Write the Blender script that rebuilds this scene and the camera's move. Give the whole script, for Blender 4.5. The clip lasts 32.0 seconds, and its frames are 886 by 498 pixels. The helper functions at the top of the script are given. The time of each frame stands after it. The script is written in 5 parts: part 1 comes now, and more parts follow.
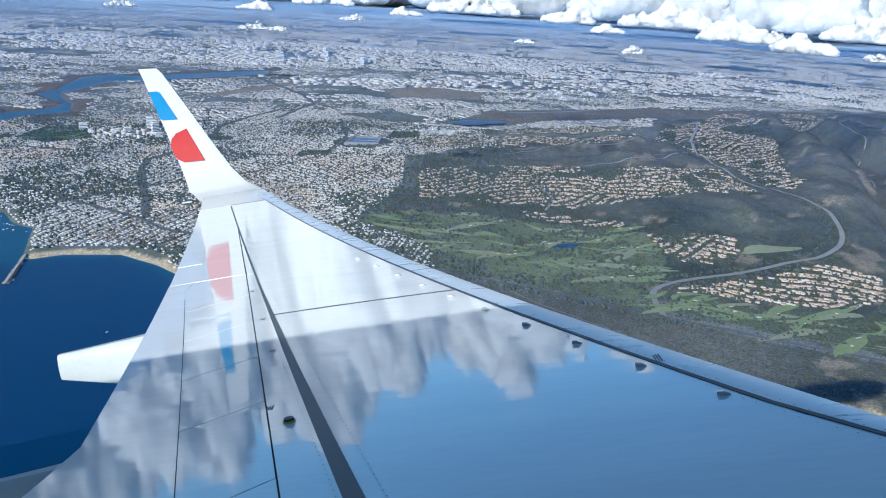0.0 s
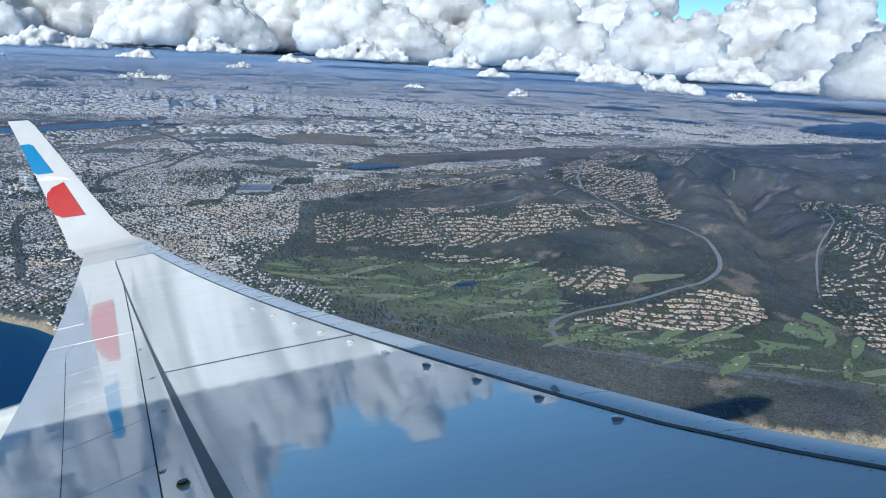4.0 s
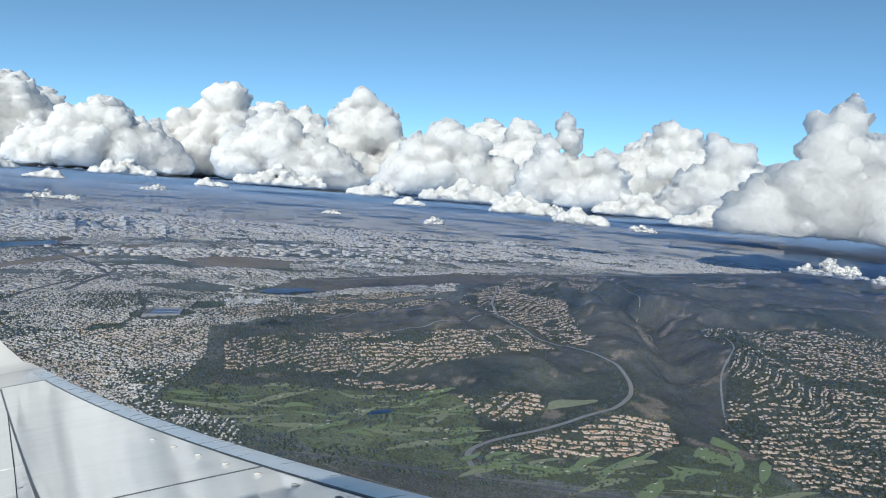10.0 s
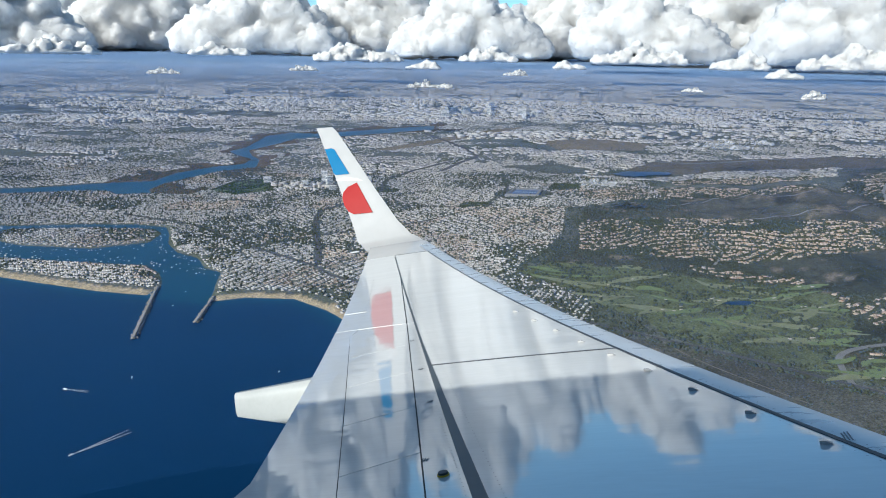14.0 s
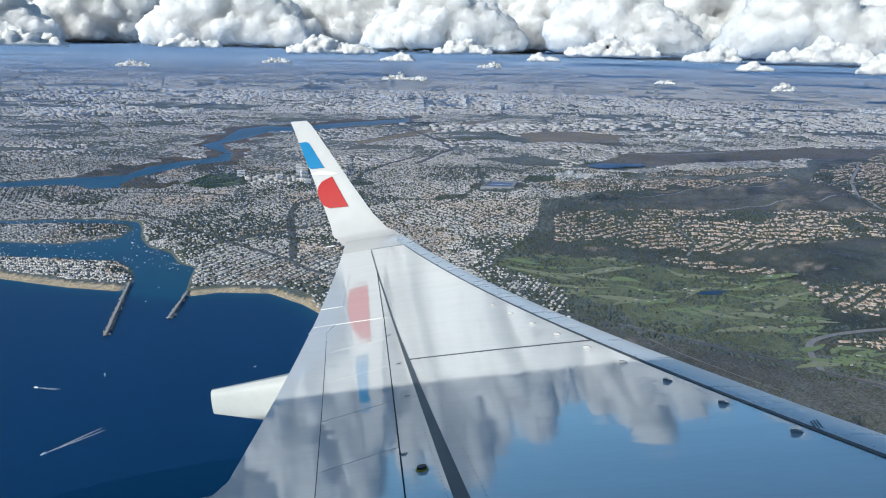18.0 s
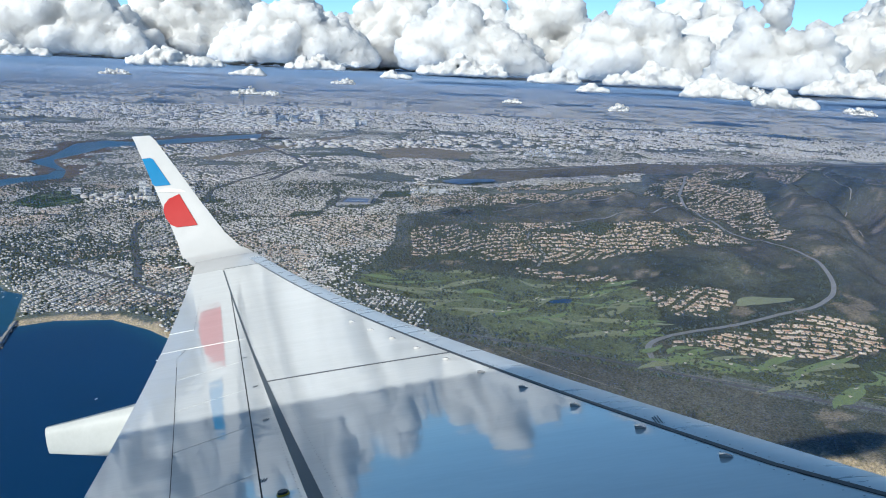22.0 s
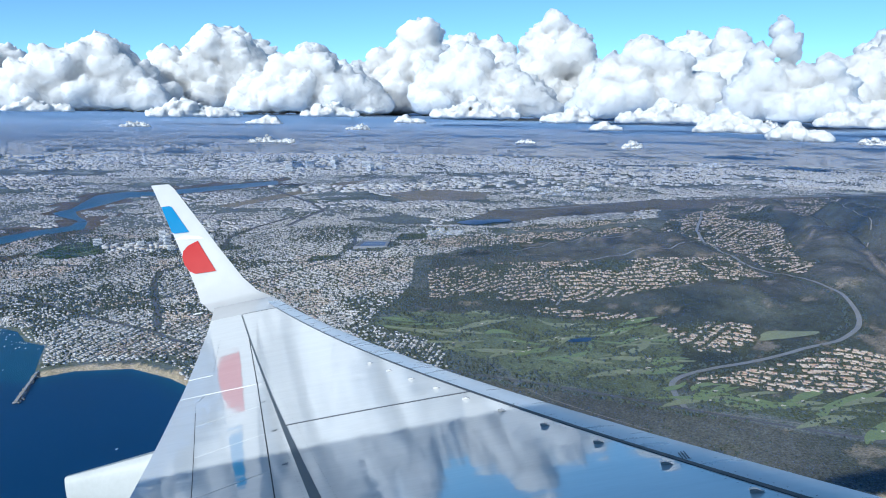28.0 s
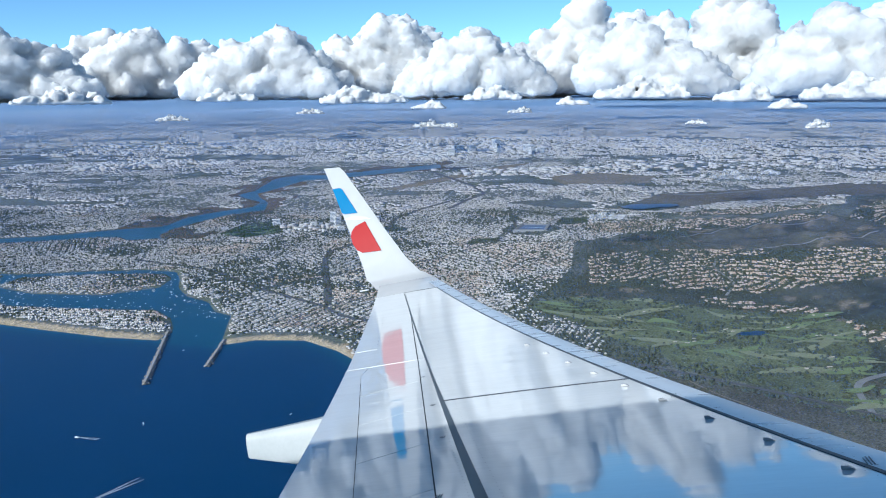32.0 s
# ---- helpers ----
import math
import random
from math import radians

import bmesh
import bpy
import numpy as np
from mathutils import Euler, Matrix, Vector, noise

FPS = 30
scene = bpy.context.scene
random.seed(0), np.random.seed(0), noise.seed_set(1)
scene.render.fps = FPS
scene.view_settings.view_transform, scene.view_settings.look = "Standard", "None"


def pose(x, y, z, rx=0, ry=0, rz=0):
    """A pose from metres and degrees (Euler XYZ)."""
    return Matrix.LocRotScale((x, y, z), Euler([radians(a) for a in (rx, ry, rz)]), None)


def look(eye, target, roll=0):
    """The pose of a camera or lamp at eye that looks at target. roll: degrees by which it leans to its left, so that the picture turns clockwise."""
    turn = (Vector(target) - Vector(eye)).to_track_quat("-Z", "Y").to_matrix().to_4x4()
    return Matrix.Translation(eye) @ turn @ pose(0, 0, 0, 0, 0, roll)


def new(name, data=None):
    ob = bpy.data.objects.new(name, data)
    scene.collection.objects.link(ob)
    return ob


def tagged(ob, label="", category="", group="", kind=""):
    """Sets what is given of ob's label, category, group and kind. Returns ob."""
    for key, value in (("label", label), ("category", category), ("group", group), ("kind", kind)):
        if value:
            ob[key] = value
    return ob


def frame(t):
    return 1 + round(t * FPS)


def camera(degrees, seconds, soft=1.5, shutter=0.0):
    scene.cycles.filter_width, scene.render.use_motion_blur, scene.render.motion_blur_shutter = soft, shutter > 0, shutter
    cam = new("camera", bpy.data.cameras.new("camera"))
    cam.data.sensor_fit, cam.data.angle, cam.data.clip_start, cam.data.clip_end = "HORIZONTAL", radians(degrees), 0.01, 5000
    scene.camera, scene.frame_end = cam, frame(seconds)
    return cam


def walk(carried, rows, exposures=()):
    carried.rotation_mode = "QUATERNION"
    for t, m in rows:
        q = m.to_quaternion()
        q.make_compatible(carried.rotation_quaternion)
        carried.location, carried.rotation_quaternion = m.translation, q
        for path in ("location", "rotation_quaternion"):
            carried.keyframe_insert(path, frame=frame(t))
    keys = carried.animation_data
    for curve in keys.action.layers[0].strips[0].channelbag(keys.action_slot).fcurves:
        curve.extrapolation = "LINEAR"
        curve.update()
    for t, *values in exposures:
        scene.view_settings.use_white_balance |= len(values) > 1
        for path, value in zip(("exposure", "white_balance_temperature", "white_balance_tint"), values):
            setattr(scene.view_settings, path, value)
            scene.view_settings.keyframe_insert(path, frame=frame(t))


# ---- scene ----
cam = camera(62.5, 32.0, soft=1.1)
PATH = [
    (0.0, pose(20.370, -6.568, 60.013, 71.08, -3.60, -5.67)),
    (0.5, pose(20.370, -6.568, 60.013, 70.00, -3.25, -3.28)),
    (1.0, pose(20.370, -6.566, 60.013, 69.39, -3.16, -2.69)),
    (1.5, pose(20.371, -6.563, 60.012, 68.58, -2.98, -2.49)),
    (2.0, pose(20.372, -6.560, 60.009, 68.89, -2.58, -2.76)),
    (2.5, pose(20.377, -6.562, 60.011, 70.03, -2.39, -4.45)),
    (3.0, pose(20.385, -6.572, 60.020, 73.05, -2.90, -9.22)),
    (3.5, pose(20.391, -6.581, 60.023, 74.27, -3.05, -11.86)),
    (4.0, pose(20.394, -6.587, 60.017, 74.91, -3.15, -14.06)),
    (4.5, pose(20.398, -6.594, 60.008, 76.47, -3.52, -16.17)),
    (6.5, pose(20.398, -6.590, 59.995, 83.64, -3.39, -21.02)),
    (7.0, pose(20.398, -6.589, 59.995, 84.05, -3.39, -21.06)),
    (7.5, pose(20.398, -6.590, 59.995, 84.39, -3.59, -21.41)),
    (8.0, pose(20.399, -6.595, 59.998, 84.04, -3.34, -21.40)),
    (8.5, pose(20.400, -6.598, 59.999, 84.20, -3.32, -21.47)),
    (9.0, pose(20.399, -6.593, 59.997, 84.29, -3.42, -21.55)),
    (9.5, pose(20.396, -6.583, 59.994, 84.57, -3.95, -21.25)),
    (10.0, pose(20.387, -6.574, 60.003, 85.15, -4.68, -20.49)),
    (10.5, pose(20.372, -6.567, 60.026, 82.28, -3.86, -16.16)),
    (11.0, pose(20.365, -6.566, 60.038, 79.70, -4.26, -5.72)),
    (11.5, pose(20.365, -6.563, 60.035, 77.89, -2.29, 2.87)),
    (12.0, pose(20.368, -6.553, 60.027, 75.76, -2.14, 5.62)),
    (12.5, pose(20.369, -6.546, 60.026, 75.10, -1.37, 6.77)),
    (13.0, pose(20.368, -6.545, 60.031, 74.87, -1.07, 7.03)),
    (13.5, pose(20.368, -6.544, 60.033, 74.65, -1.04, 6.86)),
    (14.0, pose(20.369, -6.542, 60.030, 74.59, -1.12, 6.54)),
    (14.5, pose(20.370, -6.541, 60.027, 74.51, -1.11, 6.38)),
    (16.5, pose(20.365, -6.551, 60.044, 74.23, -1.04, 5.18)),
    (17.0, pose(20.364, -6.551, 60.046, 74.13, -1.22, 4.88)),
    (17.5, pose(20.364, -6.549, 60.047, 74.03, -1.13, 4.67)),
    (18.0, pose(20.365, -6.548, 60.046, 74.06, -1.16, 4.60)),
    (18.5, pose(20.364, -6.548, 60.048, 74.19, -1.28, 4.50)),
    (19.0, pose(20.364, -6.540, 60.052, 74.47, -1.71, 1.63)),
    (19.5, pose(20.365, -6.530, 60.055, 75.14, -2.66, -4.09)),
    (20.0, pose(20.365, -6.527, 60.055, 75.55, -2.75, -5.50)),
    (20.5, pose(20.365, -6.533, 60.054, 75.74, -2.86, -6.23)),
    (21.0, pose(20.364, -6.541, 60.052, 75.83, -2.80, -6.47)),
    (21.5, pose(20.363, -6.548, 60.051, 75.80, -2.68, -6.30)),
    (22.0, pose(20.364, -6.552, 60.047, 75.67, -2.66, -6.54)),
    (22.5, pose(20.365, -6.554, 60.039, 75.12, -1.40, -0.80)),
    (23.0, pose(20.367, -6.558, 60.032, 74.27, 0.76, 6.34)),
    (23.5, pose(20.366, -6.567, 60.031, 73.33, 1.97, 10.09)),
    (24.0, pose(20.365, -6.574, 60.032, 72.33, 3.08, 12.15)),
    (24.5, pose(20.364, -6.577, 60.032, 71.96, 3.24, 12.59)),
    (26.5, pose(20.373, -6.553, 60.007, 74.94, 1.60, 8.41)),
    (27.0, pose(20.373, -6.550, 60.010, 75.68, 0.79, 4.35)),
    (27.5, pose(20.372, -6.548, 60.014, 77.65, -0.62, -2.33)),
    (28.0, pose(20.372, -6.544, 60.017, 78.88, -0.95, -5.55)),
    (28.5, pose(20.371, -6.540, 60.020, 79.19, -1.05, -6.85)),
    (29.0, pose(20.372, -6.536, 60.021, 79.74, -1.52, -8.74)),
    (29.5, pose(20.372, -6.533, 60.020, 80.39, -2.14, -11.19)),
    (30.0, pose(20.373, -6.532, 60.018, 80.83, -2.58, -13.08)),
    (30.5, pose(20.373, -6.537, 60.017, 81.03, -2.85, -13.67)),
    (31.0, pose(20.372, -6.549, 60.011, 80.25, -1.43, -6.66)),
    (31.5, pose(20.373, -6.554, 60.004, 78.91, -0.28, 2.51)),
    (32.0, pose(20.375, -6.551, 60.000, 77.54, 0.52, 6.87)),
]

walk(cam, PATH, exposures=[(0.0, 1.05, 5700, 5), (2.6, 1.03, 5700, 5), (4.0, 0.68, 5750, 5), (4.5, 0.66, 5950, 5), (6.5, 0.6, 6350, 5), (10.0, 0.62, 6350, 5),
                           (11.5, 0.8, 6250, 5), (14.5, 0.78, 6250, 5), (16.5, 0.75, 6200, 5), (19.0, 0.74, 6200, 5), (22.0, 0.8, 6200, 5), (24.5, 0.96, 6150, 5), (27.0, 0.96, 5750, 5), (28.0, 0.86, 5600, 5), (32.0, 0.88, 5650, 5)])

# ---------------------------------------------------------------- world and sun
# The land is laid out at one twentieth of its size, the aircraft at full size.
EYE = Vector((20.4, -6.6, 60.0))
SEAT = Vector((-4.1252, 1.7006, 1.6306))           # the eye in the aircraft's own axes (x ahead, y to port, z up)
TURN = Matrix([(0.96790, 0.17535, -0.18004), (-0.11466, 0.94557, 0.30455), (0.22364, -0.27413, 0.93533)])
CRAFT = Matrix.Translation(EYE) @ TURN.to_4x4() @ Matrix.Translation(-SEAT)

to_sun = (TURN @ Vector((-0.32, -math.cos(radians(16.6)), math.sin(radians(16.6))))).normalized()
SUN_UP = math.asin(to_sun.z)
SUN_ROUND = math.atan2(to_sun.x, to_sun.y)
world = bpy.data.worlds.new("sky")
scene.world = world
world.use_nodes = True
wn = world.node_tree
sky = wn.nodes.new("ShaderNodeTexSky")
sky.sky_type = "NISHITA"
sky.sun_disc = False
sky.sun_elevation, sky.sun_rotation = SUN_UP, SUN_ROUND
sky.altitude, sky.air_density, sky.dust_density, sky.ozone_density = 5000, 0.85, 0.0, 5.0
deep = wn.nodes.new("ShaderNodeHueSaturation")
deep.inputs["Hue"].default_value, deep.inputs["Saturation"].default_value, deep.inputs["Value"].default_value = 0.482, 0.93, 1.04
wn.links.new(sky.outputs["Color"], deep.inputs["Color"])
wn.links.new(deep.outputs["Color"], wn.nodes["Background"].inputs["Color"])
wn.nodes["Background"].inputs["Strength"].default_value = 0.083
lamp = bpy.data.lights.new("sun", "SUN")
lamp.energy, lamp.angle, lamp.color = 3.6, radians(0.5), (1.0, 0.95, 0.87)
sun = new("sun", lamp)
sun.matrix_world = look(to_sun * 100, (0, 0, 0))


# ---------------------------------------------------------------- materials
def nodes_of(name):
    m = bpy.data.materials.new(name)
    m.use_nodes = True
    t = m.node_tree
    return m, t, t.nodes["Principled BSDF"]


def add(t, kind, **inputs):
    n = t.nodes.new(kind)
    for k, v in inputs.items():
        n.inputs[k.replace("_", " ")].default_value = v
    return n


def ramp(t, fac, stops):
    n = t.nodes.new("ShaderNodeValToRGB")
    e = n.color_ramp.elements
    while len(e) < len(stops):
        e.new(0.5)
    for el, (p, c) in zip(e, stops):
        el.position, el.color = p, (*c, 1)
    t.links.new(fac, n.inputs["Fac"])
    return n.outputs["Color"]


def noise_of(t, scale, detail=5.0, rough=0.55, coords="Object", stretch=(1, 1, 1)):
    c = t.nodes.new("ShaderNodeTexCoord")
    mp = t.nodes.new("ShaderNodeMapping")
    mp.inputs["Scale"].default_value = stretch
    t.links.new(c.outputs[coords], mp.inputs["Vector"])
    n = add(t, "ShaderNodeTexNoise", Scale=scale, Detail=detail, Roughness=rough)
    t.links.new(mp.outputs["Vector"], n.inputs["Vector"])
    return n.outputs["Fac"]


def mix(t, fac, a, b, how="MIX"):
    n = t.nodes.new("ShaderNodeMix")
    n.data_type, n.blend_type = "RGBA", how
    for sock, v in ((n.inputs[0], fac), (n.inputs[6], a), (n.inputs[7], b)):
        if hasattr(v, "links"):
            t.links.new(v, sock)
        else:
            sock.default_value = v if not isinstance(v, tuple) else (*v, 1)
    return n.outputs[2]


def bump(t, p, height, strength, distance=0.01):
    b = add(t, "ShaderNodeBump", Strength=strength, Distance=distance)
    t.links.new(height, b.inputs["Height"])
    t.links.new(b.outputs["Normal"], p.inputs["Normal"])


def painted(name, colour, rough=0.3, metal=0.0, wear=0.12, scale=3.0, coat=0.0, stretch=(1, 1, 1), bumps=0.0, spec=0.5):
    """Paint or metal with grime at two sizes."""
    m, t, p = nodes_of(name)
    a = noise_of(t, scale, stretch=stretch)
    b = noise_of(t, scale * 14, 3.0)
    dark = tuple(c * (1 - wear) for c in colour)
    light = tuple(min(1, c * (1 + wear * 0.5)) for c in colour)
    col = ramp(t, a, [(0.3, dark), (0.7, light)])
    col = mix(t, 0.25, col, ramp(t, b, [(0.35, dark), (0.65, light)]))
    t.links.new(col, p.inputs["Base Color"])
    p.inputs["Metallic"].default_value = metal
    r = t.nodes.new("ShaderNodeMapRange")
    r.inputs["To Min"].default_value, r.inputs["To Max"].default_value = rough * 0.8, rough * 1.25
    t.links.new(a, r.inputs["Value"])
    t.links.new(r.outputs["Result"], p.inputs["Roughness"])
    p.inputs["Specular IOR Level"].default_value = spec
    p.inputs["Coat Weight"].default_value = coat
    p.inputs["Coat Roughness"].default_value = 0.05
    if bumps:
        bump(t, p, b, bumps, 0.002)
    return m


def wing_paint():
    """Glossy grey wing paint, streaked along the airflow, with faint waves in the skin."""
    m, t, p = nodes_of("wing_paint")
    a = noise_of(t, 1.3, stretch=(0.35, 3.0, 1))
    g = noise_of(t, 26.0, 4.0, stretch=(0.2, 1.6, 1))
    col = ramp(t, a, [(0.25, (0.62, 0.63, 0.63)), (0.75, (0.70, 0.71, 0.71))])
    col = mix(t, 0.3, col, ramp(t, g, [(0.3, (0.62, 0.63, 0.63)), (0.7, (0.77, 0.78, 0.78))]))
    t.links.new(col, p.inputs["Base Color"])
    p.inputs["Metallic"].default_value = 0.0
    p.inputs["IOR"].default_value = 1.9
    p.inputs["Coat Weight"].default_value = 0.0
    rr = t.nodes.new("ShaderNodeMapRange")
    rr.inputs["To Min"].default_value, rr.inputs["To Max"].default_value = 0.02, 0.07
    t.links.new(g, rr.inputs["Value"])
    t.links.new(rr.outputs["Result"], p.inputs["Roughness"])
    t.links.new(rr.outputs["Result"], p.inputs["Coat Roughness"])
    w = noise_of(t, 2.2, 2.0, stretch=(0.5, 1.6, 1))
    b1 = add(t, "ShaderNodeBump", Strength=0.12, Distance=0.010)
    t.links.new(w, b1.inputs["Height"])
    geo = t.nodes.new("ShaderNodeNewGeometry")
    # shading normal leaned along the chord, added to steer where reflections fall
    tc = t.nodes.new("ShaderNodeTexCoord")
    sep = t.nodes.new("ShaderNodeSeparateXYZ")
    t.links.new(tc.outputs["Object"], sep.inputs[0])
    chord = add(t, "ShaderNodeMapRange", From_Min=-4.2, From_Max=-6.5, To_Min=-0.065, To_Max=-0.03)
    dip = add(t, "ShaderNodeMapRange", From_Min=-3.4, From_Max=-6.5, To_Min=0.064, To_Max=0.006)
    t.links.new(sep.outputs["X"], chord.inputs["Value"])
    t.links.new(sep.outputs["X"], dip.inputs["Value"])
    com = t.nodes.new("ShaderNodeCombineXYZ")
    t.links.new(chord.outputs["Result"], com.inputs["X"])
    t.links.new(dip.outputs["Result"], com.inputs["Y"])
    out = t.nodes.new("ShaderNodeVectorTransform")
    out.vector_type, out.convert_from, out.convert_to = "VECTOR", "OBJECT", "WORLD"
    t.links.new(com.outputs[0], out.inputs[0])
    lean = t.nodes.new("ShaderNodeVectorMath")
    t.links.new(out.outputs[0], lean.inputs[1])
    t.links.new(geo.outputs["Normal"], lean.inputs[0])
    unit = t.nodes.new("ShaderNodeVectorMath")
    unit.operation = "NORMALIZE"
    t.links.new(lean.outputs[0], unit.inputs[0])
    t.links.new(unit.outputs[0], b1.inputs["Normal"])
    t.links.new(b1.outputs["Normal"], p.inputs["Normal"])
    return m


def land_material():
    m, t, p = nodes_of("land")
    at = t.nodes.new("ShaderNodeAttribute")
    at.attribute_name = "cover"
    f1 = noise_of(t, 0.35, 8.0, 0.65)
    f2 = noise_of(t, 2.2, 6.0, 0.6)
    c = mix(t, 1.0, at.outputs["Color"], ramp(t, f1, [(0.3, (0.72, 0.73, 0.70)), (0.7, (1.22, 1.2, 1.16))]), "MULTIPLY")
    c = mix(t, 1.0, c, ramp(t, f2, [(0.32, (0.42, 0.44, 0.42)), (0.70, (1.5, 1.47, 1.43))]), "MULTIPLY")
    t.links.new(c, p.inputs["Base Color"])
    p.inputs["Roughness"].default_value = 0.95
    p.inputs["Specular IOR Level"].default_value = 0.1
    bump(t, p, f2, 0.6, 0.3)
    return m


def sea_material():
    m, t, p = nodes_of("sea_water")
    at = t.nodes.new("ShaderNodeAttribute")
    at.attribute_name = "shallow"
    big = noise_of(t, 0.03, 4.0)
    deep = ramp(t, big, [(0.3, (0.0012, 0.026, 0.080)), (0.7, (0.002, 0.032, 0.096))])
    col = mix(t, at.outputs["Fac"], deep, (0.02, 0.17, 0.20))
    t.links.new(col, p.inputs["Base Color"])
    p.inputs["Roughness"].default_value = 0.28
    p.inputs["IOR"].default_value = 1.25
    w = noise_of(t, 3.0, 6.0, 0.6)
    bump(t, p, w, 0.35, 0.05)
    return m


def roofs(name, stops, rough=0.8):
    """A colour for each roof or wall of its own."""
    m, t, p = nodes_of(name)
    geo = t.nodes.new("ShaderNodeNewGeometry")
    c = ramp(t, geo.outputs["Random Per Island"], stops)
    n = noise_of(t, 6.0, 3.0)
    c = mix(t, 0.5, c, mix(t, 1.0, c, ramp(t, n, [(0.3, (0.6, 0.6, 0.6)), (0.7, (1.2, 1.2, 1.2))]), "MULTIPLY"))
    t.links.new(c, p.inputs["Base Color"])
    p.inputs["Roughness"].default_value = rough
    return m


def cloud_material(name="cloud", wisp=(), soft=220.0):
    m, t, p = nodes_of(name)
    t.nodes.remove(p)
    p = t.nodes.new("ShaderNodeBsdfPrincipled")
    p.inputs["Base Color"].default_value = (0.50, 0.496, 0.49, 1)
    p.inputs["Roughness"].default_value = 1.0
    p.inputs["Specular IOR Level"].default_value = 0.0
    p.inputs["Subsurface Weight"].default_value = 1.0
    p.inputs["Subsurface Radius"].default_value = (1.0, 1.0, 1.0)
    p.inputs["Subsurface Scale"].default_value = soft
    p.inputs["Subsurface Anisotropy"].default_value = 0.8
    n = noise_of(t, 0.22, 8.0, 0.65)
    bump(t, p, n, 0.15, 1.2)
    last = p.outputs[0]
    if wisp:
        p.inputs["Subsurface Weight"].default_value = 0.0
        p.inputs["Base Color"].default_value = (0.6, 0.6, 0.6, 1)
        tp = t.nodes.new("ShaderNodeBsdfTransparent")
        w2 = noise_of(t, 0.35, 6.0, 0.7)
        mr = add(t, "ShaderNodeMapRange", From_Min=0.40, From_Max=0.58, To_Min=wisp[0], To_Max=wisp[1])
        t.links.new(w2, mr.inputs["Value"])
        m2 = t.nodes.new("ShaderNodeMixShader")
        t.links.new(mr.outputs["Result"], m2.inputs[0])
        t.links.new(last, m2.inputs[1])
        t.links.new(tp.outputs[0], m2.inputs[2])
        last = m2.outputs[0]
    t.links.new(last, t.nodes["Material Output"].inputs["Surface"])
    return m


WING = wing_paint()
WHITE = painted("white_gloss_paint", (0.45, 0.45, 0.45), 0.18, wear=0.05, coat=0.6)
FAIRING = painted("fairing_grey_paint", (0.38, 0.40, 0.40), 0.35, wear=0.12, scale=2.0)
BLUE = painted("blue_stripe_paint", (0.0, 0.15, 0.33), 0.3, wear=0.08, spec=0.15)
RED = painted("red_stripe_paint", (0.33, 0.004, 0.006), 0.3, wear=0.08, spec=0.15)
PALE = painted("pale_grey_stripe_paint", (0.62, 0.63, 0.64), 0.25, wear=0.05, coat=0.4)
SEALANT = painted("dark_sealant", (0.035, 0.04, 0.05), 0.45, wear=0.3, scale=8)
STRIP = painted("grey_sealant", (0.075, 0.085, 0.088), 0.4, wear=0.3, scale=6)
CORE = painted("dark_gap", (0.03, 0.032, 0.036), 0.6, wear=0.3)
METAL = painted("polished_leading_edge", (0.62, 0.64, 0.66), 0.28, metal=0.35, wear=0.1, scale=2, stretch=(1, 4, 1))
YELLOW = painted("yellow_marking", (0.62, 0.42, 0.02), 0.4, wear=0.1)
INK = painted("stencil_ink", (0.16, 0.17, 0.18), 0.5, wear=0.2)
CABIN = painted("dark_cabin_trim", (0.004, 0.004, 0.005), 0.8, wear=0.2)
LAND = land_material()
SEA = sea_material()
HARBOUR = sea_material()
CLOUD = cloud_material()
WISP = cloud_material("thin_cloud", (0.97, 0.45), 10.0)
SHRED = cloud_material("ragged_cloud", (0.9, 0.0), 10.0)
PUFF = cloud_material("small_cloud", (), 14.0)
ROOF_PALE = roofs("pale_roofs", [(0.0, (0.46, 0.45, 0.44)), (0.2, (0.29, 0.28, 0.27)), (0.4, (0.60, 0.59, 0.57)), (0.55, (0.24, 0.23, 0.22)), (0.7, (0.42, 0.35, 0.285)), (0.85, (0.74, 0.73, 0.71)), (1.0, (0.37, 0.36, 0.355))])
ROOF_COAST = roofs("coast_roofs", [(0.0, (0.62, 0.61, 0.60)), (0.2, (0.42, 0.40, 0.38)), (0.4, (0.76, 0.75, 0.74)), (0.6, (0.33, 0.31, 0.30)), (0.8, (0.56, 0.48, 0.41)), (1.0, (0.82, 0.82, 0.81))])
ROOF_TILE = roofs("terracotta_roofs", [(0.0, (0.36, 0.20, 0.13)), (0.2, (0.50, 0.42, 0.33)), (0.4, (0.30, 0.18, 0.12)), (0.6, (0.62, 0.56, 0.48)), (0.8, (0.38, 0.27, 0.19)), (1.0, (0.34, 0.28, 0.23))])
ROOF_FLAT = roofs("flat_roofs", [(0.0, (0.46, 0.45, 0.43)), (0.2, (0.20, 0.19, 0.18)), (0.4, (0.30, 0.28, 0.26)), (0.6, (0.16, 0.15, 0.14)), (0.8, (0.68, 0.67, 0.65)), (1.0, (0.26, 0.23, 0.20))])
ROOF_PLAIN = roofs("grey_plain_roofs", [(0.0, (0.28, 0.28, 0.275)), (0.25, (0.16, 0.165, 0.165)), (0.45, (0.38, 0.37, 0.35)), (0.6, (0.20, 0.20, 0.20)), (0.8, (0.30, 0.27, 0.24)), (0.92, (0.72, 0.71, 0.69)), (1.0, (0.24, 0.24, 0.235))])
